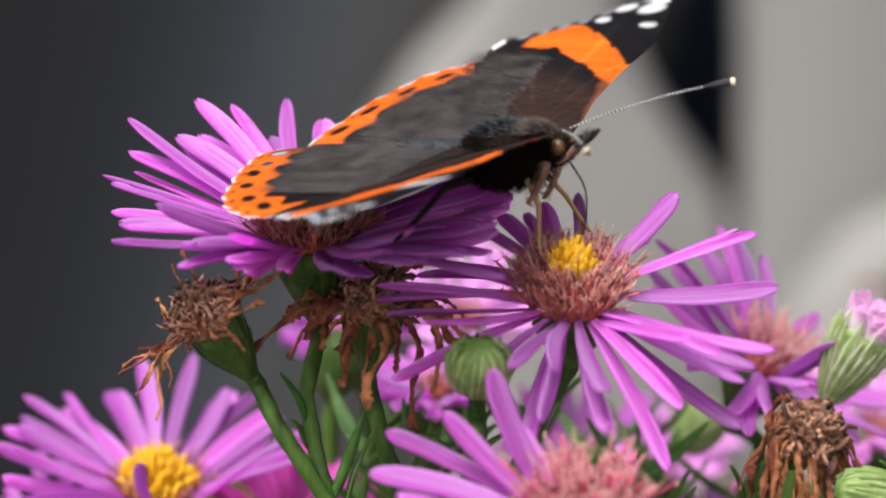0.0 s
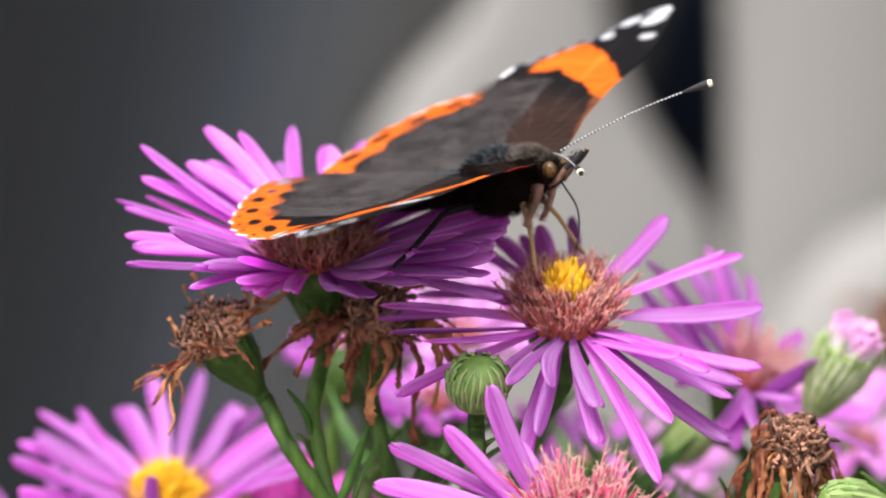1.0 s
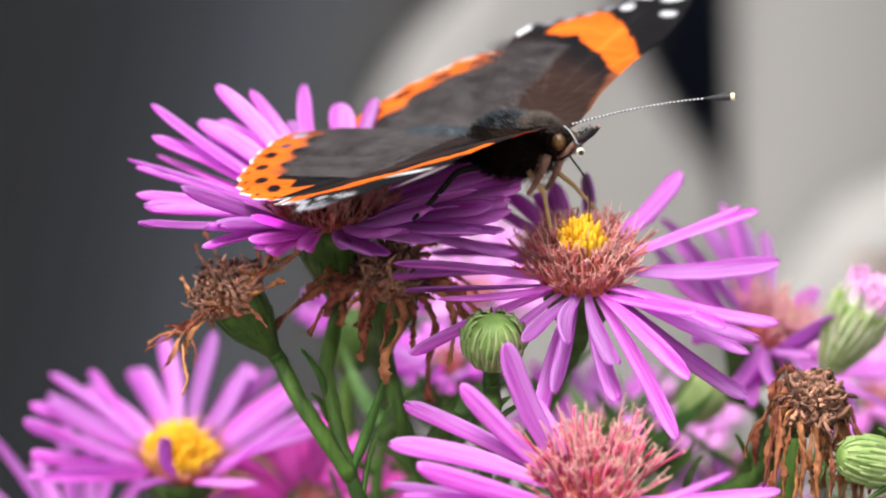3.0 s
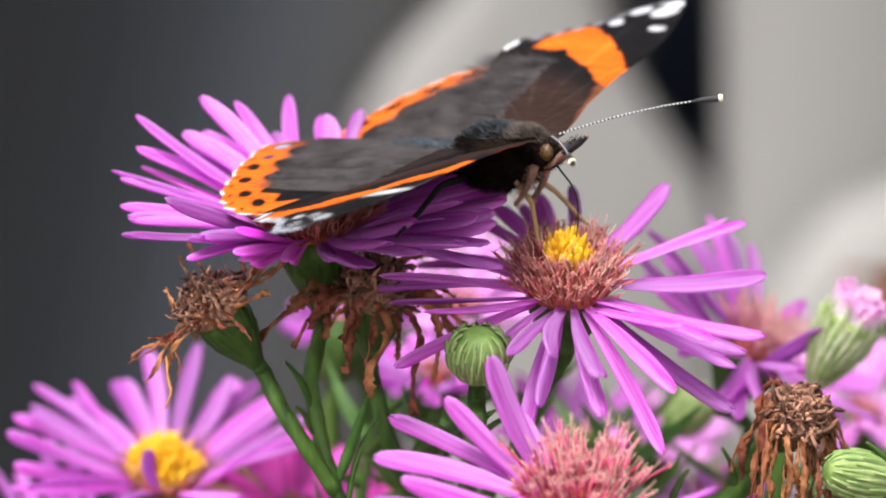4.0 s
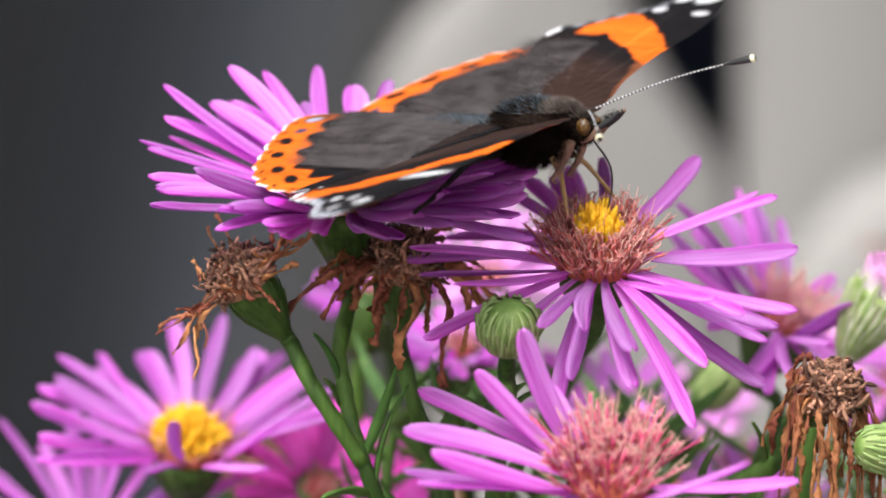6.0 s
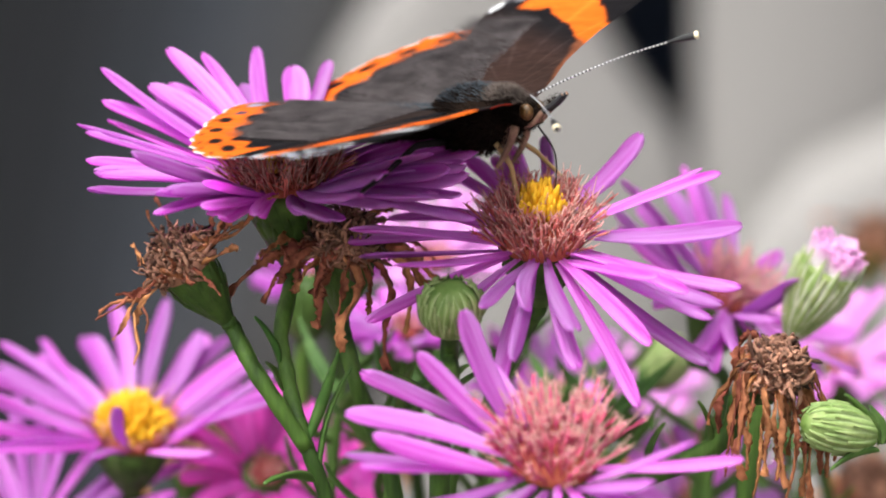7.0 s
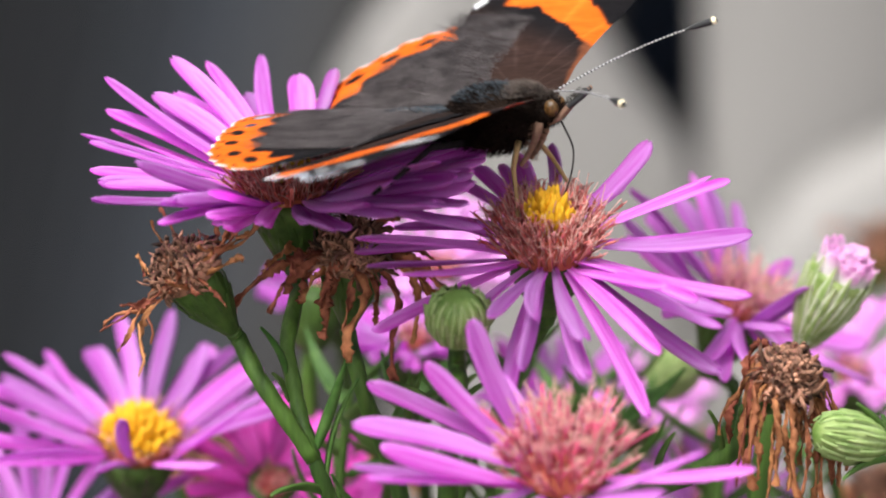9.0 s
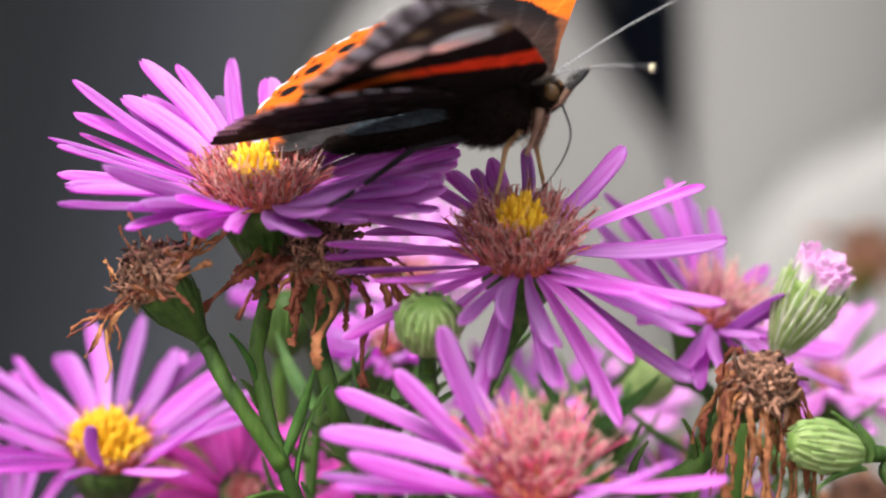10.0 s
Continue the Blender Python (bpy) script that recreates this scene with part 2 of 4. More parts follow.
def petal_set(mat):
    out = []
    for i in range(12):
        bm = bmesh.new()
        blade(bm, 0.015, 0.00152 * rng.uniform(0.78, 1.22), rng.uniform(-0.02, 0.06), 0.0, rng.uniform(-0.06, 0.06), rng.choice((0.2, 0.4, -0.3, 0.3, 0.6)),
              tip=rng.uniform(0.72, 0.88), base=0.38, rows=14, notch=rng.uniform(0, 0.07), twist=rng.uniform(-0.5, 0.5), furrow=rng.uniform(0.12, 0.24), full=rng.uniform(0.45, 0.8))
        out.append(mesh_of("petal", bm, mat))
    return out


PETALS, PETALS_PALE, PETALS_DEEP = petal_set(PETAL), petal_set(PETAL_PALE), petal_set(PETAL_DEEP)
PETALS_BUD = []
for i in range(6):
    bm = bmesh.new()
    blade(bm, 0.015, 0.0017 * rng.uniform(0.8, 1.2), 0.05, 0.0, rng.uniform(-0.05, 0.05), 0.5, tip=0.5, base=0.95, rows=10, full=0.3)
    PETALS_BUD.append(mesh_of("petal", bm, PETAL_BUD))


def stem_part(thing, pts, r0=0.0007, r1=0.00062, name="stem"):
    path = smooth_path(pts, 5)
    n = len(path)
    bm = bmesh.new()
    tube(bm, path, [r0 + (r1 - r0) * i / (n - 1) + 0.00004 * math.sin(i * 1.7) - 0.06 * r0 for i in range(n)], 14, ridge=0.14)
    for _ in range(90):
        a = rng.randrange(n - 1)
        p = path[a].lerp(path[a + 1], rng.random())
        d = Vector((rng.uniform(-1, 1), rng.uniform(-1, 1), rng.uniform(-0.2, 0.7))).normalized()
        tube(bm, [p + d * r0 * 0.8, p + d * (r0 + rng.uniform(0.0001, 0.00028))], [0.000022, 0.00001], 3)
    return part(name, bm, STEM, thing)


def leaf_part(thing, a, b, width=0.0022, curl=-0.08, mat=None):
    """A lance-shaped leaf from a to b."""
    a, b = Vector(a), Vector(b)
    d = b - a
    bm = bmesh.new()
    blade(bm, d.length, width, -curl, 0.0, rng.uniform(-0.04, 0.04), 0.5, 0.00025, 0.35, 0.35, 9, point=True, m=Matrix.Translation(a) @ d.to_track_quat("X", "Z").to_matrix().to_4x4() @ pose(0, 0, 0, rng.uniform(-60, 60)))
    return part("leaf", bm, mat or LEAF, thing)


def meridian_bracts(cup, prof, rows, per_row, span, width, lift, m, mat, edge=None, reach=1.0):
    """Overlapping pointed bracts that follow a cup's profile upwards, with a raised midrib and paler margins."""
    across = ((-1, 0.35), (-0.55, 0.8), (0, 1.0), (0.55, 0.8), (1, 0.35))
    for r in range(rows):
        t0 = r / max(1, rows - 1) * (1 - span)
        for j in range(per_row):
            phi = 2 * math.pi * (j + 0.5 * (r % 2)) / per_row + rng.uniform(-0.08, 0.08)
            ln = span * rng.uniform(0.88, 1.08)
            grow = rng.uniform(1.0, reach) if r >= rows - 2 else 1.0
            bm = bmesh.new()
            grid = []
            for i in range(7):
                u = i / 6
                rad, z = prof(min(reach, (t0 + ln * u) * grow))
                out = lift * (0.35 + u * u * 1.3) * (1.0 + 0.4 * (rows - 1 - r) / rows)
                w = width * (0.75 + 0.5 * u if u < 0.5 else max(0.05, (1 - u) / 0.5) ** 0.75)
                row = []
                for k, up in across:
                    q, a = rad + out * up, phi + k * w / (rad + 0.0006)
                    row.append(bm.verts.new(m @ Vector((q * math.cos(a), q * math.sin(a), z + out * 0.3))))
                grid.append(row)
            for p, q in zip(grid, grid[1:]):
                for k in range(4):
                    bm.faces.new((p[k], p[k + 1], q[k + 1], q[k])).material_index = 1 if edge and k in (0, 3) else 0
            ob = part("bract", bm, mat, cup)
            if edge:
                ob.data.materials.append(edge)


def involucre(thing, m, r_top, depth, mat=None, name="involucre"):
    """The green cup of bracts under a flower head."""
    def prof(t):
        return r_top * (0.28 + 0.72 * math.sin(min(1, t * 1.05) * math.pi / 2) ** 1.1), -depth * (1 - t)
    bm = bmesh.new()
    lathe(bm, [prof(i / 8) for i in range(9)], 16, m)
    cup = part(name, bm, mat or BRACT, thing)
    meridian_bracts(cup, prof, 3, 10, 0.62, r_top * 0.24, 0.00016, m, mat or BRACT)
    return cup


def floret_tube(bm, tips, m, root, axis, length, r, curl):
    """One faded tube floret with three curled lobes at its mouth."""
    axis = axis.normalized()
    out = Vector((axis.x, axis.y, 0.0))
    pts = [m @ (root + axis * length * u + out * curl * length * u ** 3) for u in (0, 0.35, 0.7, 1.0)]
    tube(bm, pts, [r * 0.7, r * 0.8, r * 1.1, r * 1.35], 5)
    up = (pts[-1] - pts[-2]).normalized()
    for k in range(3):
        a = 2 * math.pi * k / 3 + rng.uniform(0, 1)
        d = m.to_3x3() @ Vector((math.cos(a), math.sin(a), rng.uniform(-0.4, 0.9)))
        tube(tips, [pts[-1], pts[-1] + d * r * 2.4 + up * r * 2.2, pts[-1] + d * r * 5.0 + up * r * rng.uniform(-1.5, 4.0)], [r * 0.62, r * 0.46, r * 0.16], 4)


def disc(thing, m, radius, yellow, height, n, outer_len, outer_mat, tip_mat):
    """The middle of a flower head: a dome, young yellow florets inside and faded tubes round them."""
    bm = bmesh.new()
    dome = lambda r: height * (1 - (r / radius) ** 2)
    lathe(bm, [(radius * 0.6, -0.0008)] + [(radius * q, dome(radius * q)) for q in (1, 0.85, 0.65, 0.4, 0.2, 0.03)], 20, m)
    part("disc", bm, RUST_DEEP, thing)
    inner, faded, tips, fine = bmesh.new(), bmesh.new(), bmesh.new(), bmesh.new()
    for i in range(n):
        q = math.sqrt((i + 0.5) / n)
        a = i * 2.399963 + rng.uniform(-0.15, 0.15)
        r = radius * q
        root = Vector((r * math.cos(a), r * math.sin(a), dome(r)))
        tilt = 0.72 * q * q
        axis = Vector((math.cos(a) * tilt + rng.uniform(-0.3, 0.3), math.sin(a) * tilt + rng.uniform(-0.3, 0.3), 1.0))
        if q < yellow:
            h = 0.0026 * rng.uniform(0.8, 1.1) * (1.15 - 0.5 * (q / yellow) ** 2)
            tube(inner, [m @ (root + axis.normalized() * h * u) for u in (0, 0.4, 0.75, 1)], [0.00028, 0.00036, 0.0003, 0.0001], 6)
            continue
        ln = outer_len * rng.uniform(0.5, 1.2) * (0.75 + 0.35 * (q - yellow) / (1 - yellow))
        floret_tube(faded, tips, m, root, axis, ln, 0.000098, rng.uniform(-0.2, 0.5))
        w = Vector((rng.uniform(-1, 1), rng.uniform(-1, 1), rng.uniform(-0.3, 1.0)))
        tube(fine, [m @ (root + axis.normalized() * ln * u * 1.25 + w * 0.0009 * u * u) for u in (0.2, 0.6, 1)], [0.00006, 0.00006, 0.00004], 3)
    if inner.verts:
        tagged(part("floret_cushion", inner, YELLOW, thing, "tight golden yellow young florets"), kind="stuff")
    tagged(part("floret_ring", faded, outer_mat, thing), kind="stuff")
    tagged(part("floret_fringe", tips, tip_mat, thing, "curled pink floret lobes"), kind="stuff")
    tagged(part("filament_tuft", fine, FILAMENT, thing), kind="stuff")


def aster(pos, rot, petals, rb, stem, label, radius=0.005, yellow=0.45, height=0.002, n=150, outer_len=0.003, outer_mat=None, tip_mat=None, meshes=None, r_top=0.0034, depth=0.0062, leaves=(), name="aster_flower", wide=1.0):
    """An aster in flower: rays given as (turn, rise, length in mm), disc, bract cup, stem and leaves."""
    thing = tagged(new(name), label, "flower", "asters in bloom")
    thing.location = pos
    head = pose(0, 0, 0, *rot)
    meshes = meshes or PETALS
    for i, (az, el, ln) in enumerate(petals):
        ob = part("petal", rng.choice(meshes), None, thing)
        m = head @ pose(0, 0, 0, 0, 0, az) @ Matrix.Translation((rb * MM, 0, 0.0002 - 0.0003 * (i % 3))) @ pose(0, 0, 0, 0, -el, 0) @ pose(0, 0, 0, rng.uniform(-26, 26))
        ob.matrix_local = m @ Matrix.Diagonal((ln / 15, wide * rng.uniform(0.82, 1.12), 1, 1))
    disc(thing, head, radius, yellow, height, n, outer_len, outer_mat or RUST, tip_mat or PINK_TIP)
    involucre(thing, head @ Matrix.Translation((0, 0, -0.0006)), r_top, depth)
    base = Vector(pos)
    foot = head @ Vector((0, 0, -depth - 0.0004))
    stem_part(thing, [foot, foot + (head.to_3x3() @ Vector((0, 0, -0.001)))] + [Vector(p) - base for p in stem])
    for a, b, w in leaves:
        leaf_part(thing, Vector(a) - base, Vector(b) - base, w)
    return thing


def rays(n, ln, el, seed, jitter=8):
    r = random.Random(seed)
    return [(360 * i / n + r.uniform(-6, 6), el + r.uniform(-jitter, jitter), ln * r.uniform(0.85, 1.1)) for i in range(n)]


def withered(pos, rot, stem, label, radius, n_petals, hang, seed, limp=1.0, spread=360, turn=0, leaves=(), slim=1.0, stalk=0.0007):
    """A withered head: a tuft of brown bristles over a ruff of shrivelled, curled rays."""
    r = random.Random(seed)
    thing = tagged(new("withered_flower"), label, "withered flower", "withered asters")
    thing.location = pos
    head = pose(0, 0, 0, *rot)
    bm = bmesh.new()
    lathe(bm, [(radius * s, radius * c) for s, c in ((0.75, -0.35), (0.9, 0.0), (0.8, 0.35), (0.5, 0.65), (0.05, 0.8))], 16, head)
    part("seed_head", bm, DRY_DARK, thing)
    tuft = bmesh.new()
    for i in range(560):
        q = (i + 0.5) / 560
        a, z = i * 2.399963, 1 - 1.2 * q
        s = math.sqrt(max(0, 1 - z * z))
        d = Vector((s * math.cos(a), s * math.sin(a), z))
        clump = noise.noise_vector(d * 2.6 + Vector((seed, 0, 0)))
        ln = radius * r.uniform(0.25, 0.6) * (0.75 + 1.1 * abs(clump.x + clump.y))
        p, way, pts = d * radius * r.uniform(0.55, 0.85), (d + clump * 1.1).normalized(), []
        for k in range(5):
            pts.append(head @ p)
            way = (way + Vector([r.uniform(-0.45, 0.45) for _ in range(3)]) - d * 0.16 * k).normalized()
            p = p + way * ln / 4
        w = r.uniform(0.00007, 0.00021)
        tube(tuft, pts, [w, w * 1.15, w, w * 1.2, w * 0.4], 4)
    tagged(part("bristle_tuft", tuft, DRY_DARK, thing, "dense tuft of dry brown bristles"), kind="stuff")
    for i in range(n_petals):
        a = radians(turn + spread * (i + r.uniform(-0.4, 0.4)) / n_petals)
        d = head.to_3x3() @ Vector((math.cos(a), math.sin(a), r.uniform(-0.3, 0.25)))
        pts = [d * radius * 0.5, d * radius * (0.8 + r.uniform(0, 0.3))]
        ln = hang * r.uniform(0.45, 1.2)
        fall, side = r.uniform(0.35, 1.1), Vector([r.uniform(-1, 1) for _ in range(3)]) * 0.5
        way = d.copy()
        for k in range(1, 7):
            way = (way + Vector((0, 0, -0.55 * fall * limp)) + side * math.sin(k * 1.3) * 0.7 + Vector([r.uniform(-0.3, 0.3) for _ in range(3)])).normalized()
            pts.append(pts[-1] + way * ln / 6)
        path = smooth_path(pts, 5)
        bm, rows, roll = bmesh.new(), [], r.uniform(0, 6)
        wide = r.uniform(0.00028, 0.0006) * slim
        for k, p in enumerate(path):
            u = k / (len(path) - 1)
            t = (path[min(k + 1, len(path) - 1)] - path[max(k - 1, 0)]).normalized()
            s = t.cross(Vector((math.cos(roll + u * 7), math.sin(roll + u * 7), 0.4))).normalized()
            nrm = s.cross(t)
            w = wide * (0.6 + 0.6 * math.sin(math.pi * min(1, u * 1.05)) + 0.25 * math.sin(11 * u + roll) + 0.45 * max(0.0, 1 - abs(u - 0.95) / 0.09)) * r.uniform(0.7, 1.3)
            p = p + s * w * r.uniform(-0.35, 0.35)
            rows.append([bm.verts.new(p + s * w * c + nrm * w * e) for c, e in ((-1, 0.55), (-0.5, 0.02), (0.5, 0.02), (1, 0.75), (0.5, -0.14), (-0.5, -0.14))])
        for p, q in zip(rows, rows[1:]):
            for k in range(6):
                bm.faces.new((p[k], p[(k + 1) % 6], q[(k + 1) % 6], q[k]))
        bm.faces.new(rows[0][::-1]), bm.faces.new(rows[-1])
        part("dried_petal", bm, DRY, thing)
    involucre(thing, head @ Matrix.Translation((0, 0, -radius * 0.3)), radius * 0.78, radius * 1.9)
    base = Vector(pos)
    foot = head @ Vector((0, 0, -radius * 2.2))
    stem_part(thing, [foot, foot + head.to_3x3() @ Vector((0, 0, -0.001))] + [Vector(p) - base for p in stem], stalk, stalk)
    for p, q, w in leaves:
        leaf_part(thing, Vector(p) - base, Vector(q) - base, w)
    return thing


def bud(pos, rot, radius, length, stem, label, tips=0, mat=None, leaves=()):
    """A closed bud of overlapping bracts, with ray tips showing if it is about to open."""
    thing = tagged(new("flower_bud"), label, "flower bud", "aster buds")
    thing.location = pos
    head = pose(0, 0, 0, *rot)

    def prof(t):
        a = -math.pi / 2 + t * math.pi * 0.93
        if tips:
            return radius * (0.34 + 0.66 * math.sin(t * 1.75) ** 0.9 if t > 0 else 0.32), length * (t * 0.86 - 0.5)
        return radius * max(0.06, math.cos(a) ** 0.8), length / 2 * math.sin(a)
    bm = bmesh.new()
    lathe(bm, [prof(i / 12) for i in range(13)], 18, head)
    cup = part("bud_core", bm, mat or BRACT_LIGHT, thing)
    meridian_bracts(cup, prof, 4, 11, 0.62, radius * 0.22, 0.00034 if mat is None else 0.0002, head, mat or BRACT_LIGHT, None if mat is BRACT else BRACT_CREAM if tips else BRACT_EDGE, 1.25 if tips else 1.0)
    for i in range(tips):
        q = math.sqrt((i + 0.5) / tips)
        a = i * 2.399963
        ob = part("petal", PETALS_BUD[int(rng.random() * 6)], None, thing)
        m = head @ Matrix.Translation((radius * 0.93 * q * math.cos(a), radius * 0.93 * q * math.sin(a), length * 0.10)) @ pose(0, 0, 0, 0, 0, math.degrees(a)) @ pose(0, 0, 0, 0, -90 + 8 * q * rng.uniform(-0.2, 1.1), 0)
        ob.matrix_local = m @ Matrix.Diagonal((length * rng.uniform(0.42, 0.58) / 0.015, 0.9, 0.6, 1))
    base = Vector(pos)
    foot = head @ Vector((0, 0, -length * 0.48))
    stem_part(thing, [foot, foot + head.to_3x3() @ Vector((0, 0, -0.003))] + [Vector(p) - base for p in stem], 0.0007, 0.0009)
    for p, q, w in leaves:
        leaf_part(thing, Vector(p) - base, Vector(q) - base, w)
    return thing


# ---- the large structure: ground, wall and boards behind the bed ----
def ground():
    bm = bmesh.new()
    n = 40
    at = lambda i: math.copysign(abs(i / (n / 2) - 1) ** 4, i - n / 2) * 300
    vs = [[bm.verts.new((at(i), at(j), 0.012 * noise.noise(Vector((at(i) * 9, at(j) * 9, 0))))) for j in range(n + 1)] for i in range(n + 1)]
    for i in range(n):
        for j in range(n):
            bm.faces.new((vs[i][j], vs[i + 1][j], vs[i + 1][j + 1], vs[i][j + 1]))
    tagged(part("ground", bm, SOIL), "pale dry garden soil under the aster bed", "ground", kind="structure")


def slab(name, left, right, mat, label, bulge=0.02, thick=0.03, kind=""):
    """A standing board between a left and a right edge, rounded across its face."""
    y, top = left[0][1], min(left[0][2], right[0][2])
    edges = []
    for e in (left, right):
        path = smooth_path(list(e) + [(e[-1][0], y, 0.2), (e[-1][0], y, -0.01)], 12)[::-1]
        edges.append(([p.z for p in path], [p.x for p in path]))
    bm = bmesh.new()
    rows = []
    for i in range(41):
        z = top + (-0.01 - top) * i / 40
        a, b = (float(np.interp(z, *e)) for e in edges)
        row = [bm.verts.new((a + (b - a) * k / 12, y - bulge * (1 - (k / 6 - 1) ** 4), z)) for k in range(13)]
        row += [bm.verts.new((x, y + thick, z)) for x in (b, a)]
        rows.append(row)
    for p, q in zip(rows, rows[1:]):
        for k in range(len(p)):
            bm.faces.new((p[k], p[(k + 1) % len(p)], q[(k + 1) % len(p)], q[k]))
    bm.faces.new(rows[0][::-1]), bm.faces.new(rows[-1])
    bmesh.ops.recalc_face_normals(bm, faces=bm.faces)
    return tagged(part(name, bm, mat), label, "board", kind=kind)


ground()
bm = bmesh.new()
bmesh.ops.create_cube(bm, size=1, matrix=Matrix.Translation((0, 0.86, 0.7)) @ Matrix.Diagonal((6, 0.1, 1.4, 1)))
bmesh.ops.bevel(bm, geom=bm.edges[:], offset=0.01, segments=2, affect="EDGES")
tagged(part("wall_north", bm, WALL), "dark slate-grey garden wall behind the flowers", "wall", kind="structure")
# Strip colours step from dark to mid grey: the backdrop's light falloff, painted in.
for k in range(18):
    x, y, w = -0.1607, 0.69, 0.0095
    shade_tone = float(np.interp(k, (0, 3, 5, 7, 9, 10.5, 12, 17), (0.0045, 0.0064, 0.0098, 0.020, 0.040, 0.050, 0.044, 0.046)))
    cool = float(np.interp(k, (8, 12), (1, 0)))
    m = material("slate_shade_board", (shade_tone * (0.90 - 0.17 * cool), shade_tone * 0.87, shade_tone * (0.85 + 0.25 * cool)), (shade_tone * (1.10 - 0.17 * cool), shade_tone * 1.07, shade_tone * (1.04 + 0.29 * cool)), 14, 0.8, 0.4, stretch=(1, 1, 0.02))
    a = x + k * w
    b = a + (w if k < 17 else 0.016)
    slab("slate_shade_board", [(a + 0.062, y, 0.62), (a + 0.034, y, 0.5), (a + 0.010, y, 0.4), (a, y, 0.34)], [(b + 0.0618, y, 0.62), (b + 0.0338, y, 0.5), (b + 0.0098, y, 0.4), (b - 0.0002, y, 0.34)], m, "narrow slate-grey strip leaning on the dark wall, backdrop shading in its colour", 0.0006)
slab("pale_board", [(0.0300, 0.6500, 0.5840), (0.0035, 0.6500, 0.4880), (-0.0055, 0.6500, 0.4770), (-0.0140, 0.6500, 0.4680), (-0.0240, 0.6500, 0.4546), (-0.0260, 0.6500, 0.4420), (-0.0160, 0.6500, 0.4250), (-0.0110, 0.6500, 0.3960)], [(0.0266, 0.6500, 0.5840), (0.0315, 0.6500, 0.4802), (0.0460, 0.6500, 0.4476), (0.0585, 0.6500, 0.4300), (0.0594, 0.6500, 0.4066)], PALE, "pale weathered board with a rounded edge", 0.004)
slab("pale_board", [(0.0512, 0.6500, 0.5840), (0.0585, 0.6500, 0.4802), (0.0595, 0.6500, 0.4476), (0.0597, 0.6500, 0.4066)], [(0.1779, 0.6500, 0.5840), (0.1816, 0.6500, 0.4802), (0.1828, 0.6500, 0.4476), (0.1843, 0.6500, 0.4066)], PALE, "wide pale weathered board standing upright", 0.004)
slab("pale_board", [(0.1700, 0.6100, 0.5840), (0.1300, 0.6100, 0.4650), (0.0820, 0.6100, 0.4350), (0.0640, 0.6100, 0.4000)], [(0.1800, 0.6100, 0.5840), (0.1800, 0.6100, 0.4650), (0.1800, 0.6100, 0.4350), (0.1800, 0.6100, 0.4000)], PALE_LIGHT, "pale board leaning against the others", 0.004)

# ---- the asters in focus ----
RAYS_LEFT = [
    (147, 25, 16.5), (147, 15, 15.8), (161, 15, 15.8), (211, 17, 15.7), (225, 34, 15.8), (237, 26, 15.8),
    (237, 17, 15.8), (251, 22, 15.8), (122, 11, 15.7), (123, 22, 16.1), (112, 18, 15.9), (97, 18, 15.9),
    (88, 7, 15.6), (78, 10, 15.7), (145, 8, 15.5), (241, 25, 15.8), (251, 30, 15.8), (283, 17, 15.8),
    (292, 21, 15.8), (301, 16, 15.8), (314, 14, 15.8), (322, 9, 15.9), (321, 19, 15.8), (318, 27, 15.7),
    (325, 0, 16.3), (301, 26, 15.8), (104, 10, 13.2), (134, 17, 14.0), (174, 10, 13.7), (186, 14, 13.0),
    (198, 16, 12.9), (338, 13, 13.9), (350, 13, 14.0),
]
RAYS_MIDDLE = [
    (60, -1, 15.1), (39, -3, 15.0), (13, -5, 14.6), (323, 3, 15.3), (318, 2, 15.4), (316, -11, 16.3),
    (311, 14, 15.0), (298, 3, 15.3), (294, -16, 16.5), (278, -1, 15.4), (278, 13, 15.1), (262, 4, 15.3),
    (258, -11, 16.0), (265, 20, 15.1), (253, 20, 15.1), (201, 20, 14.6), (211, 18, 14.9), (219, 1, 15.5),
    (225, 22, 15.0), (140, -22, 14.8), (128, -23, 14.9), (116, -16, 15.0), (109, -12, 15.0), (102, -12, 15.0),
    (97, -11, 15.0), (88, -7, 15.1), (303, 25, 15.0), (66, -20, 15.0), (26, 6, 14.1), (160, 3, 12.9),
    (181, -1, 13.1), (239, 2, 12.3), (340, -2, 14.5),
]
RAYS_FRONT = [
    (152, 10, 14.6), (154, 39, 11.3), (132, 52, 12.2), (126, 37, 6.7), (195, 18, 14.7), (202, 33, 14.5),
    (205, 21, 14.7), (317, 43, 14.8), (298, 38, 14.9), (223, 19, 14.9), (241, 18, 14.9), (257, 17, 14.9),
    (272, 17, 15.0), (287, 22, 14.9), (301, 26, 14.8), (174, 14, 14.0), (345, 16, 12.5),
]
RAYS_LOW = [
    (149, 6, 12.8), (204, 35, 13.2), (128, 9, 13.1), (129, -1, 12.9), (112, 4, 13.0), (101, 20, 13.5),
    (83, 22, 13.6), (74, 3, 13.0), (68, 10, 13.1), (59, 10, 13.1), (52, -1, 12.8), (322, 48, 13.5),
    (267, 51, 13.8), (259, 31, 13.5), (230, 15, 13.6), (246, 13, 13.6), (208, 24, 13.4), (220, 19, 13.5),
    (260, 15, 13.6), (285, 23, 13.5), (303, 31, 13.4), (167, 23, 11.4), (186, 20, 12.4), (344, 21, 12.7),
    (7, 23, 12.7), (30, 14, 11.7),
]
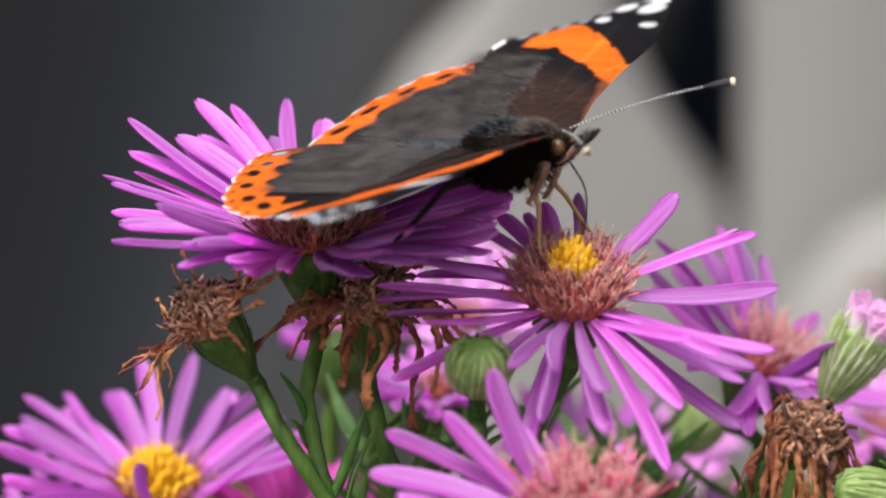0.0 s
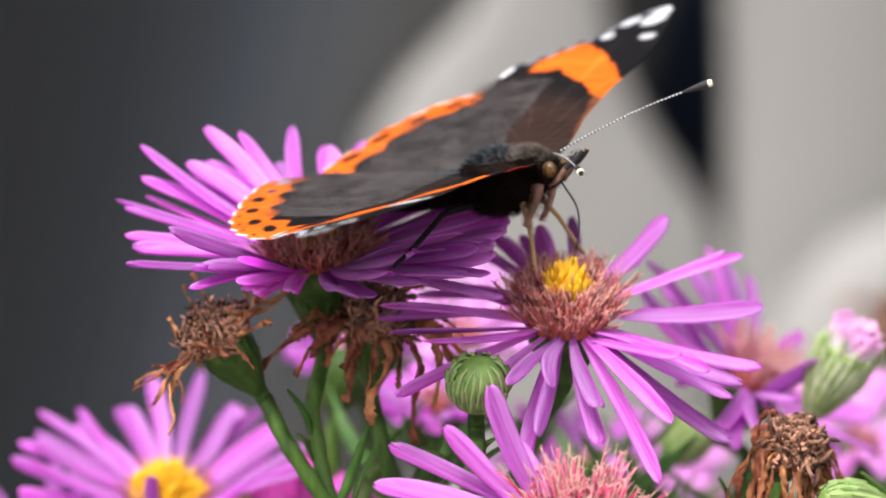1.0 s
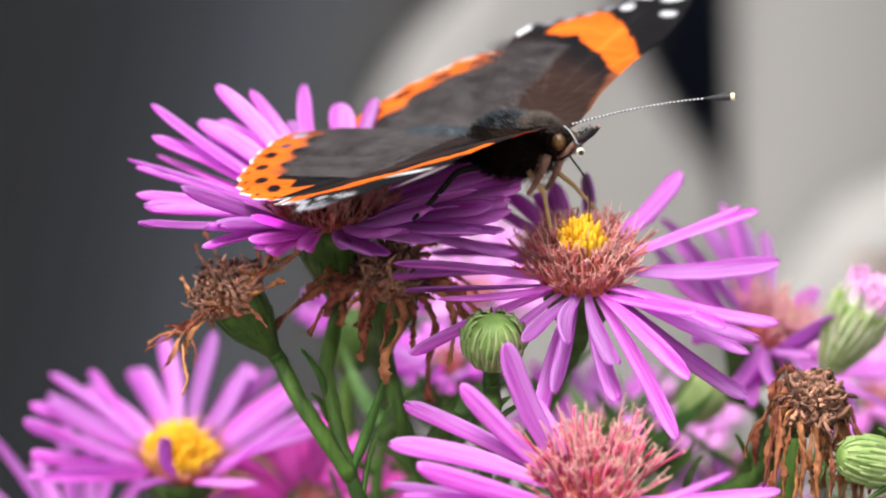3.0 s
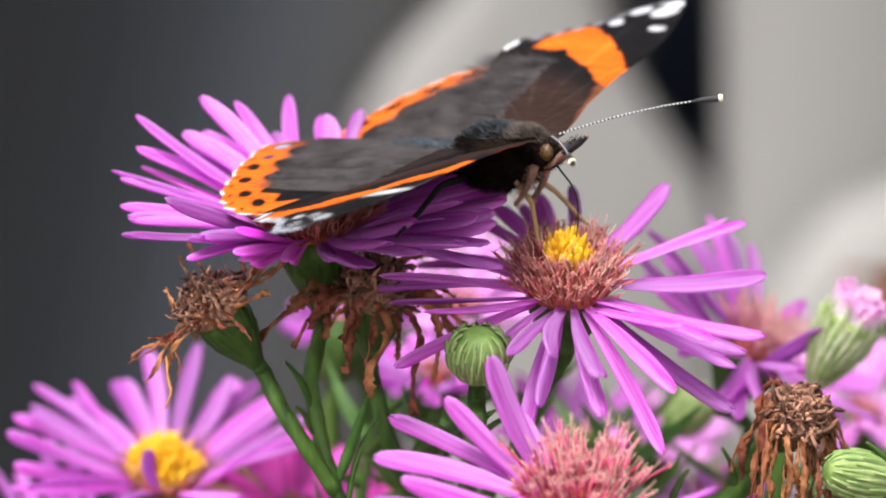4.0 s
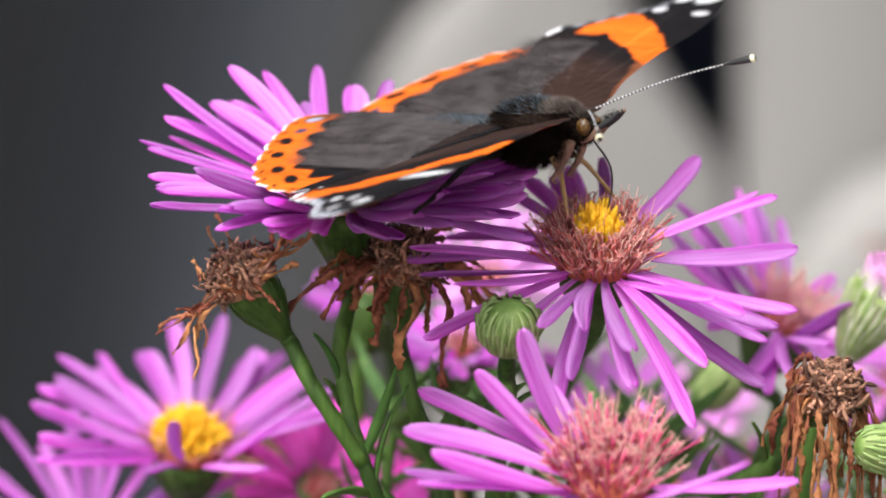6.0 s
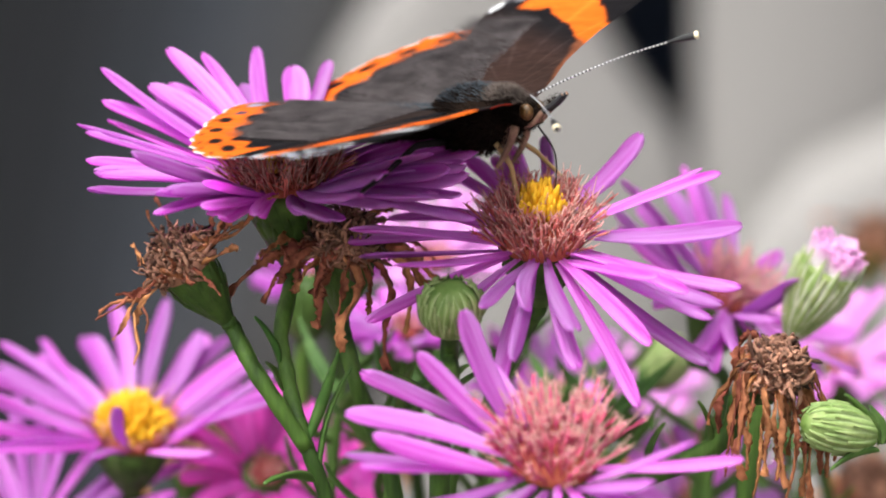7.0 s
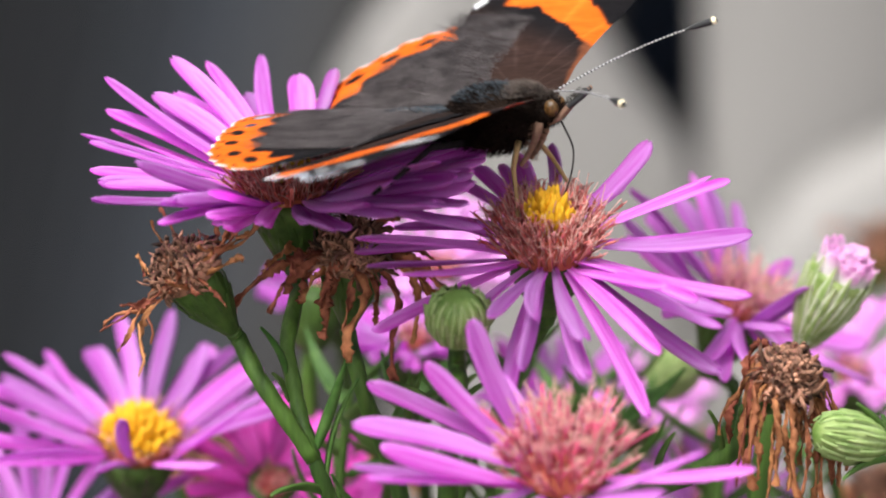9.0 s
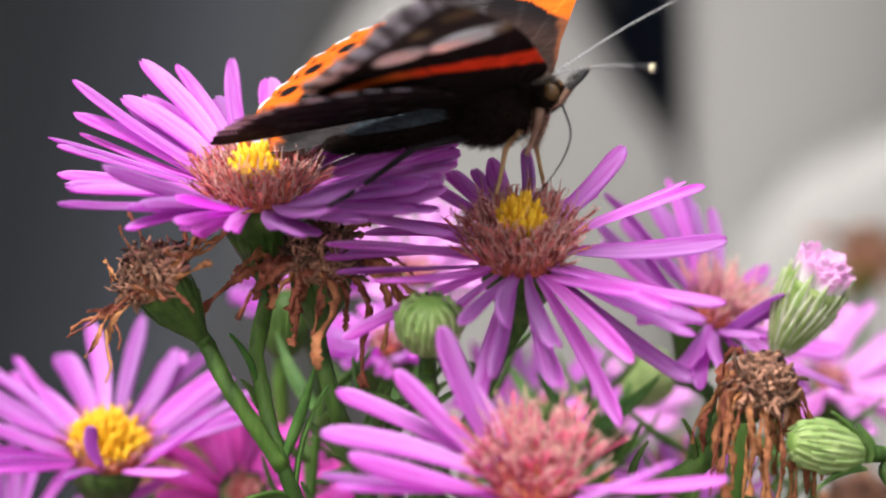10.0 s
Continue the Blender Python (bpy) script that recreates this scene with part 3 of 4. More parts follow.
RAYS_BEHIND = [
    (163, 19, 12.1), (134, -1, 11.8), (126, 11, 11.8), (128, 25, 11.8), (113, 9, 11.8), (112, 17, 11.8), (102, 13, 11.8),
    (218, 34, 11.8), (283, 51, 13.8), (280, 31, 11.8), (274, 11, 11.8), (267, 1, 11.8), (258, 0, 11.8), (73, 0, 11.8),
    (143, 12, 11.5), (119, 22, 11.4), (178, 16, 11.0), (196, 20, 11.2), (236, 8, 11.4), (248, 18, 11.2), (295, 20, 11.4), (310, 10, 11.0), (340, 6, 10.6), (20, 2, 10.4), (48, 4, 10.8),
]
RAYS_LEFT_FAR = [(az, 6 + (az * 7) % 11 - max(0, az) * 0.12, 13.2 + (az % 5) * 0.3) for az in (-36, -26, -16, -7, 2, 13, 24, 38, 52)] + [(az, 11 + (az * 5) % 7, 13.4) for az in (-42, -31, -21, -11, -2)] + [(8, 13, 13.2), (21, 11, 13.6), (34, 9, 13.2), (47, 7, 13.6)] + [(128, 9, 15.0), (150, 18, 15.2), (165, 16, 14.6), (-100, 12, 8.0), (-80, 14, 8.6), (-66, 9, 9.2), (-116, 12, 9.0)]
aster((-0.0134, 0.0042, 0.5555), (14, -4, 0), RAYS_LEFT + RAYS_LEFT_FAR, 3.6, [(-0.0138, 0.0024, 0.5420), (-0.0133, 0.0013, 0.5393), (-0.0127, 0.0002, 0.5365), (-0.0115, -0.0016, 0.5330), (-0.0095, -0.0010, 0.5263), (-0.0071, -0.0011, 0.4965), (-0.0073, -0.0973, -0.0042)],
      "open magenta-pink aster with a rusty yellow disc under the butterfly", 0.0042, 0.46, 0.0016, 300, 0.0026, wide=1.28, depth=0.0078,
      leaves=[((-0.0138, 0.0009, 0.5399), (-0.0159, -0.0012, 0.5444), 0.0008), ((-0.0116, -0.0016, 0.5330), (-0.0085, -0.0037, 0.5424), 0.0010), ((-0.0109, -0.0022, 0.5301), (-0.0150, -0.0080, 0.5314), 0.0016), ((-0.0136, 0.0004, 0.5375), (-0.0151, 0.0019, 0.5397), 0.0008), ((-0.0104, -0.0014, 0.5289), (-0.0076, -0.0011, 0.5399), 0.0009)])
aster((0.0086, 0.0002, 0.5510), (23, 0, 0), RAYS_MIDDLE, 3.6, [(0.0070, 0.0062, 0.5407), (0.0042, 0.0050, 0.5349), (0.0008, 0.0055, 0.5276), (0.0003, 0.0036, 0.4948), (0.0003, -0.0973, -0.0042)],
      "open magenta-pink aster with tall faded florets round a yellow middle", 0.0039, 0.46, 0.0028, 330, 0.0028, wide=0.98)
aster((0.0093, -0.0222, 0.5371), (25, 0, 0), RAYS_FRONT, 3.6, [(0.0093, -0.0207, 0.5298), (0.0083, -0.0172, 0.5171), (0.0056, -0.0127, 0.4904), (0.0059, -0.0973, -0.0042)],
      "open pink aster with a rosy disc of cream-tipped florets", 0.0036, 0.08, 0.0022, 170, 0.0038, wide=1.15, outer_mat=PINKISH, tip_mat=TIP_CREAM)
aster((-0.0290, 0.0355, 0.5248), (20, 4, 0), [(az, max(el, 36) if az > 321 or az < 28 else el, ln) for az, el, ln in RAYS_LOW + rays(17, 12.5, 19, 31) if not 222 < az % 360 < 322 or el > 29], 3.2, [(-0.0273, 0.0360, 0.5172), (-0.0243, 0.0337, 0.5068), (-0.0179, 0.0271, 0.4753), (-0.0178, -0.0834, -0.0349)],
      "open violet-pink aster with a bright yellow disc", 0.0036, 0.85, 0.0016, 130, 0.002)
aster((0.0273, 0.0342, 0.5379), (16, 26, 0), RAYS_BEHIND, 3.2, [(0.0270, 0.0365, 0.5292), (0.0248, 0.0340, 0.5178), (0.0217, 0.0157, 0.4796), (0.0217, -0.0904, -0.0195)],
      "half-open violet aster with a pink tufted disc", 0.0027, 0.1, 0.0014, 110, 0.0030, outer_mat=TIP_ROSE, tip_mat=TIP_CREAM, wide=1.15)

# ---- withered heads and buds ----
withered((-0.0220, -0.0002, 0.5490), (10, -34, 0), [(-0.0162, -0.0011, 0.5401), (-0.0142, -0.0017, 0.5371), (-0.0115, -0.0016, 0.5329)], "withered brown aster head with curled dry rays", 0.0030, 26, 0.0068, 21, -0.14, slim=0.45)
withered((-0.0081, 0.0030, 0.5498), (20, 4, 0), [(-0.0074, 0.0035, 0.5377), (-0.0061, 0.0047, 0.5334), (-0.0042, 0.0055, 0.5276), (0.0003, 0.0036, 0.4948), (0.0003, -0.0973, -0.0042)], "dark withered aster head with hanging brown rays", 0.0032, 28, 0.0086, 22, 0.9, slim=0.8, leaves=[((-0.0042, 0.0055, 0.5276), (-0.0084, 0.0038, 0.5392), 0.0010), ((-0.0057, 0.0054, 0.5322), (-0.0032, 0.0077, 0.5383), 0.0009)])
withered((0.0285, -0.0051, 0.5406), (42, 34, 0), [(0.0252, 0.0002, 0.5342), (0.0234, 0.0010, 0.5319), (0.0204, 0.0020, 0.5302), (0.0170, 0.0030, 0.5285), (0.0110, 0.0040, 0.5235), (0.0058, -0.0032, 0.4868), (0.0059, -0.0973, -0.0042)], "withered russet aster head with limp hanging rays", 0.0027, 36, 0.0096, 23, 2.8, slim=0.62, stalk=0.0009, leaves=[((0.0234, 0.0010, 0.5319), (0.0222, -0.0010, 0.5368), 0.0010), ((0.0180, 0.0028, 0.5290), (0.0196, 0.0034, 0.5338), 0.0010)])
bud((0.0009, -0.0113, 0.5473), (32, 2, 0), 0.0024, 0.0050, [(0.0008, -0.0112, 0.5408), (0.0000, -0.0075, 0.5340), (-0.0002, -0.0011, 0.4965), (-0.0002, -0.0973, -0.0042)], "closed round green aster bud", 0,
    leaves=[((0.0006, -0.0103, 0.5401), (0.0024, -0.0098, 0.5422), 0.0010), ((0.0001, -0.0088, 0.5373), (-0.0041, -0.0022, 0.5396), 0.0010), ((0.0003, -0.0086, 0.5382), (0.0049, -0.0002, 0.5396), 0.0010)])
bud((0.0340, 0.0226, 0.5408), (10, 26, 0), 0.0029, 0.0088, [(0.0301, 0.0177, 0.5369), (0.0283, 0.0162, 0.5300), (0.0243, 0.0157, 0.4796), (0.0243, -0.0904, -0.0195)], "swelling green aster bud with pinkish white ray tips", 80, mat=BRACT_PALE)
bud((0.0340, -0.0061, 0.5356), (30, -72, 0), 0.00205, 0.0078, [(0.0395, -0.0038, 0.5323), (0.0443, -0.0046, 0.5283), (0.0415, 0.0063, 0.4832), (0.0364, -0.0973, -0.0042)], "plump green aster bud on a leaning stalk", 0, mat=BRACT_PALE,
    leaves=[((0.0374, -0.0054, 0.5340), (0.0343, -0.0065, 0.5387), 0.0013), ((0.0374, -0.0055, 0.5335), (0.0331, -0.0078, 0.5324), 0.0013), ((0.0377, -0.0054, 0.5340), (0.0366, -0.0047, 0.5373), 0.0013)])
bud((0.0220, 0.0544, 0.5269), (12, 44, 0), 0.0023, 0.0060, [(0.0181, 0.0536, 0.5231), (0.0142, 0.0528, 0.5195), (0.0096, 0.0431, 0.5125), (0.0059, 0.0063, 0.4832), (0.0059, -0.0973, -0.0042)], "green aster bud cup in the clump's shade", 0, mat=BRACT_PALE)

# ---- blurred flowers deeper in the clump ----
for pos, rot, seed, ln, meshes in (
    ((-0.0167, 0.0406, 0.5196), (48, 10, 0), 41, 7.0, PETALS_DEEP), ((-0.0132, 0.0488, 0.5149), (40, 20, 0), 42, 6.0, PETALS_DEEP),
    ((0.0398, 0.0611, 0.5250), (20, 20, 0), 43, 9.5, PETALS_PALE), ((-0.0032, 0.0473, 0.5319), (12, 0, 0), 44, 4.5, PETALS),
    ((0.0115, 0.0654, 0.5210), (12, 0, 0), 45, 8.0, PETALS), ((0.0204, 0.0945, 0.5138), (12, 0, 0), 46, 6.0, PETALS_PALE),
    ((-0.0116, 0.0679, 0.5327), (20, -10, 0), 47, 5.0, PETALS), ((-0.0005, 0.0682, 0.5344), (20, 10, 0), 48, 9.0, PETALS_PALE),
    ((0.0254, 0.0535, 0.5130), (30, 0, 0), 51, 7.0, PETALS), ((-0.0390, 0.0384, 0.5143), (30, 0, 0), 52, 13.0, PETALS)):
    x, y, z = pos
    aster(pos, rot, rays(34, ln, 20, seed, 14), 2.4, [(x + 0.002, y + 0.008, z - 0.03), (x + 0.004, y + 0.016, z - 0.12), (x * 0.8, y * 0.8 + 0.01, -0.01)],
          "pink aster in bloom deep in the clump", 0.0013, 0.0, 0.0006, 30, 0.0009, outer_mat=PINKISH, meshes=meshes)
for pos, seed in (((0.0585, 0.2154, 0.5054), 61), ((0.0455, 0.0827, 0.5063), 62), ((0.0271, 0.0835, 0.5098), 63), ((-0.0089, 0.1030, 0.5054), 64), ((-0.0247, 0.0739, 0.5129), 65)):
    x, y, z = pos
    withered(pos, (10, 10, 0), [(x, y + 0.003, z - 0.03), (x, y + 0.004, z - 0.12), (x * 0.8, y * 0.8 + 0.01, -0.01)], "withered brown aster head deep in the clump", 0.0034, 12, 0.006, seed)
for pos, rot in (((-0.0127, 0.0429, 0.5352), (5, 5, 0)), ((0.0348, 0.0667, 0.5271), (5, -5, 0))):
    x, y, z = pos
    bud(pos, rot, 0.0021, 0.0066, [(x, y + 0.003, z - 0.03), (x, y + 0.004, z - 0.12), (x * 0.8, y * 0.8 + 0.01, -0.01)], "green aster bud deep in the clump", mat=BRACT)


# ---- leafy stems between the flowers ----
def leafy_shoot(pts, n, seed, size):
    r = random.Random(seed)
    thing = tagged(new("aster_shoot"), "leafy green aster shoot among the flowers", "plant shoot", "leafy shoots")
    thing.location = pts[0]
    base = Vector(pts[0])
    path = smooth_path([Vector(p) - base for p in pts], 12)
    bm = bmesh.new()
    tube(bm, path, [0.0004 + 0.0004 * i / len(path) for i in range(len(path))])
    part("stem", bm, STEM, thing)
    for i in range(n):
        p = path[int(i / n * 24)]
        a = i * 2.4 + r.uniform(-0.4, 0.4)
        d = Vector((math.cos(a), math.sin(a), r.uniform(0.5, 1.3))).normalized() * size * r.uniform(0.7, 1.2)
        leaf_part(thing, p, p + d, size * 0.16, 0.08)


for k, (a, b, c) in enumerate((
    ((-0.0035, 0.0168, 0.5330), (-0.0043, 0.0158, 0.5280), (-0.0048, 0.0141, 0.5200)),
    ((0.0055, 0.0467, 0.5290), (0.0052, 0.0451, 0.5215), (0.0047, 0.0431, 0.5125)),
    ((0.0120, 0.0558, 0.5239), (0.0112, 0.0545, 0.5179), (0.0104, 0.0528, 0.5098)),
    ((0.0152, 0.0261, 0.5285), (0.0144, 0.0252, 0.5245), (0.0139, 0.0235, 0.5163)),
    ((-0.0090, 0.0300, 0.5312), (-0.0098, 0.0290, 0.5252), (-0.0104, 0.0280, 0.5172)),
    ((-0.0036, 0.0350, 0.5294), (-0.0044, 0.0340, 0.5234), (-0.0050, 0.0330, 0.5154)),
    ((0.0169, 0.0500, 0.5262), (0.0161, 0.0490, 0.5202), (0.0155, 0.0480, 0.5122)),
    ((0.0255, 0.0400, 0.5247), (0.0247, 0.0390, 0.5187), (0.0241, 0.0380, 0.5107)),
    ((0.0359, 0.0500, 0.5204), (0.0351, 0.0490, 0.5144), (0.0345, 0.0480, 0.5064)),
    ((0.0052, 0.0300, 0.5338), (0.0044, 0.0290, 0.5278), (0.0038, 0.0280, 0.5198)))):
    leafy_shoot([a, b, c, (c[0], c[1], c[2] - 0.15), (c[0], c[1], -0.01)], 8, 70 + k, 0.009)


# ---- the butterfly ----
def outline(points):
    """A smooth closed outline through points, in mm."""
    p = [Vector((*q, 0)) for q in points]
    n = len(p)
    out, idx = [], []
    for i in range(n):
        a, b, c, d = p[i - 1], p[i], p[(i + 1) % n], p[(i + 2) % n]
        for j in range(14):
            t = j / 14
            out.append(0.5 * (2 * b + (c - a) * t + (2 * a - 5 * b + 4 * c - d) * t * t + (3 * b - a - 3 * c + d) * t ** 3))
            idx.append(i + t)
    return np.array([(v.x, v.y) for v in out]), np.array(idx)


def soft(x, a, b):
    t = np.clip((x - a) / (b - a), 0, 1)
    return t * t * (3 - 2 * t)


def spot(s, f, x, y, rx, ry, turn=0.0):
    c, n = math.cos(radians(turn)), math.sin(radians(turn))
    u, v = (s - x) * c + (f - y) * n, -(s - x) * n + (f - y) * c
    return 1 - soft(np.sqrt((u / rx) ** 2 + (v / ry) ** 2), 0.75, 1.1)


def over(col, rgb, mask):
    return col * (1 - mask[:, None]) + np.array(rgb) * mask[:, None]


def grainy(s, f, k=1.0):
    return np.array([noise.noise(Vector((a * k, b * k, 3.1))) for a, b in zip(s, f)])


FORE = [(1.6, 7.0), (8, 8.3), (16, 8.9), (24, 8.7), (31, 7.6), (34.3, 6.2), (32.4, 3.0), (27.8, 0.2), (25.0, -2.8), (21.5, -5.8), (12, -4.4), (5, -2.0), (1.4, 1.0)]
HIND = [(1.2, 1.2), (9, 0.2), (17, -3.0), (21.2, -6.4), (20.6, -11.0), (17.0, -14.6), (12.0, -17.2), (6.6, -19.4), (1.4, -20.0), (0.6, -12.0), (0.8, -3.0)]
WHITE_C, BLACK_C, ORANGE_C, RED_C = (0.62, 0.62, 0.64), (0.010, 0.009, 0.010), (0.78, 0.146, 0.014), (0.74, 0.050, 0.012)


def fore_pattern(s, f, r, e, g, under, broad):
    far = broad == 1.0
    col = over(np.tile((0.034, 0.019, 0.015), (len(s), 1)), (0.047, 0.027, 0.023), soft(g, -0.3, 0.7) * soft(s, 5, 10) * (1 - soft(s, 16, 20)))
    col = over(col, BLACK_C, soft(s + 0.8 * f, 12, 19))
    if under:
        col = over(np.tile((0.010, 0.007, 0.006), (len(s), 1)), (0.050, 0.040, 0.035), soft(s + 0.4 * f, 20, 25))
        mid = np.interp(f, (-5, -2, 0, 3, 6, 8), (16.4, 16.9, 15.6, 12.2, 9.0, 7.2))
        band = (1 - soft(np.abs(s - mid + 0.3 * g) - np.interp(f, (-5, 0, 3, 5), (0.9, 1.1, 1.6, 1.9)), -0.25, 0.25)) * soft(f, -5.2, -4.6)
        col = over(col, (0.070, 0.036, 0.030), (1 - soft(np.abs(s - mid + 5.4 + 0.5 * g) - 1.0, -0.3, 0.3)) * soft(f, -3.5, -2.5) * (1 - soft(f, 0.5, 1.5)))
        col = over(col, (0.95, 0.060, 0.012), band * soft(f, -2, 2))
        col = over(col, (0.92, 0.16, 0.02), band * (1 - soft(f, -2, 2)))
        col = over(col, BLACK_C, 0.6 * band * (np.abs(f - 1.6) < 0.12))
        for x, y, p, q, w in ((19.6, 6.0, 2.3, 3.1, 8), (21.0, 1.4, 2.0, 2.0, 40)):
            col = over(col, (0.93, 1.0, 1.0), spot(s, f, x, y, p, q, w))
        for x, y, p, q in ((18.6, 8.4, 1.5, 0.9), (26.8, 7.4, 1.3, 1.6), (25.2, 4.0, 0.9, 0.9)):
            col = over(col, (0.26, 0.18, 0.09), 0.85 * spot(s, f, x, y, p, q))
        mottle = soft(s + 0.25 * g - np.interp(f, (-6, -2, 2, 6, 9), (18.6, 21.6, 25.4, 29.5, 31)), 0, 1.2)
        col = over(col, (0.74, 0.75, 0.82), mottle * (0.55 + 0.45 * np.sin(e * 9 + 3 * g)))
        return over(col, (0.80, 0.80, 0.84), soft(r, 0.92, 0.96) * (e > 4.6) * (e < 9.2) * (np.sin(e * 9.0) > -0.4))
    if far:
        inner = np.interp(f, (-3, 0.2, 1, 3, 4.8, 6, 7.5, 9), (20.8, 20.8, 19.5, 17.4, 15.7, 13.6, 11.6, 10.6)) + 0.5 * g
        outer = np.interp(f, (-3, -1.2, 0, 1, 3, 4.5, 6.5, 8, 9), (23.3, 25.4, 26.5, 26.4, 24.5, 22.3, 19.3, 16.4, 15.0)) - 0.35 * (np.abs(np.sin(f * 1.05 + 0.6)) < 0.3)
        band = soft(s - inner, -0.25, 0.25) * soft(outer - s, -0.25, 0.25) * soft(f, -3.3, -2.7)
    else:
        mid = np.interp(f, (-5, -2, 1, 4, 8), (22.0, 22.6, 21.2, 18.4, 14.6))
        half = np.interp(f, (-5, -2, 1, 4, 8), (1.7, 2.5, 2.8, 2.7, 2.7)) * 0.72 - 0.45 * (np.abs(np.sin(f * 0.95 + 0.6)) < 0.25)
        band = (1 - soft(np.abs(s - mid + 0.35 * g) - half, -0.25, 0.25)) * soft(f, -4.9, -4.1)
    if far:
        rim = soft(f + 0.05 * s + 0.25 * g, 7.9, 8.5) * soft(13.5 - s, -1, 2) * soft(s, 2, 5)
        col = over(col, (0.20, 0.068, 0.032), 0.85 * rim)
    col = over(col, ORANGE_C, band)
    if far:
        for x, y, p, q, w in ((28.1, 2.2, 0.9, 0.75, 0), (31.3, 3.4, 1.3, 0.9, 30), (31.0, 5.9, 1.7, 1.2, 20), (26.6, 6.9, 0.7, 0.9, 0), (33.2, 6.0, 1.0, 1.0, 0)):
            col = over(col, WHITE_C, spot(s, f, x, y, p, q, w))
    else:
        for x, y, p, q, w in ((21.6, 6.4, 0.85, 2.4, 0), (27.0, 3.4, 0.7, 0.6, 0), (26.4, 1.4, 0.6, 0.5, 0), (29.8, 6.0, 1.1, 0.8, 20), (30.4, 3.8, 0.8, 0.6, 0)):
            col = over(col, WHITE_C, spot(s, f, x, y, p, q, w))
    edge = soft(r, 0.955 if far else 0.945, 0.97) * (e > 4.6) * (e < 9.2)
    col = over(col, (0.66, 0.68, 0.76), edge * (0.55 + 0.45 * np.sin(e * 13.0)) * (0.4 if far else 1.0))
    return over(col, (0.78, 0.78, 0.80), soft(r, 0.93, 0.96) * (e > 8.75) * (e < 9.1))


def hind_pattern(s, f, r, e, g, under, broad):
    if under:
        col = over(np.tile((0.012, 0.009, 0.008), (len(s), 1)), (0.045, 0.035, 0.03), soft(g, 0.0, 0.5))
        return over(col, (0.78, 0.78, 0.84), soft(r + 0.02 * g, 0.90, 0.94) * (e > 1.6) * (e < 7.0) * (np.sin(e * 11) > -0.6))
    col = over(np.tile((0.024, 0.016, 0.014), (len(s), 1)), BLACK_C, soft(r + 0.05 * g, 0.56, 0.74))
    out = (e > 3.2) * (e < 8.3)
    band = soft(r + 0.028 * np.sin(e * 6.6), 0.785, 0.81) * out
    col = over(col, ORANGE_C, band)
    for x, y in ((18.7, -9.2), (16.6, -12.2), (13.3, -14.7), (9.8, -16.4)):
        col = over(col, BLACK_C, spot(s, f, x, y, 1.1, 0.66, 40))
    col = over(col, (0.05, 0.05, 0.10), spot(s, f, 6.6, -17.2, 0.8, 0.55, 20))
    col = over(col, (0.10, 0.04, 0.02), 0.8 * spot(s, f, 2.6, -18.3, 2.0, 1.3, 10))
    col = over(col, (0.36, 0.37, 0.52), spot(s, f, 3.2, -18.2, 1.0, 0.7, 10))
    col = over(col, BLACK_C, soft(r, 0.950, 0.960) * (1 - soft(r, 0.970, 0.976)) * out * (np.sin(e * 12.5 + 1) < -0.35))
    col = over(col, WHITE_C, soft(r, 0.977, 0.986) * (e > 2.6) * (e < 8.9) * (np.sin(e * 12.5 + 1) > -0.2))
    return col


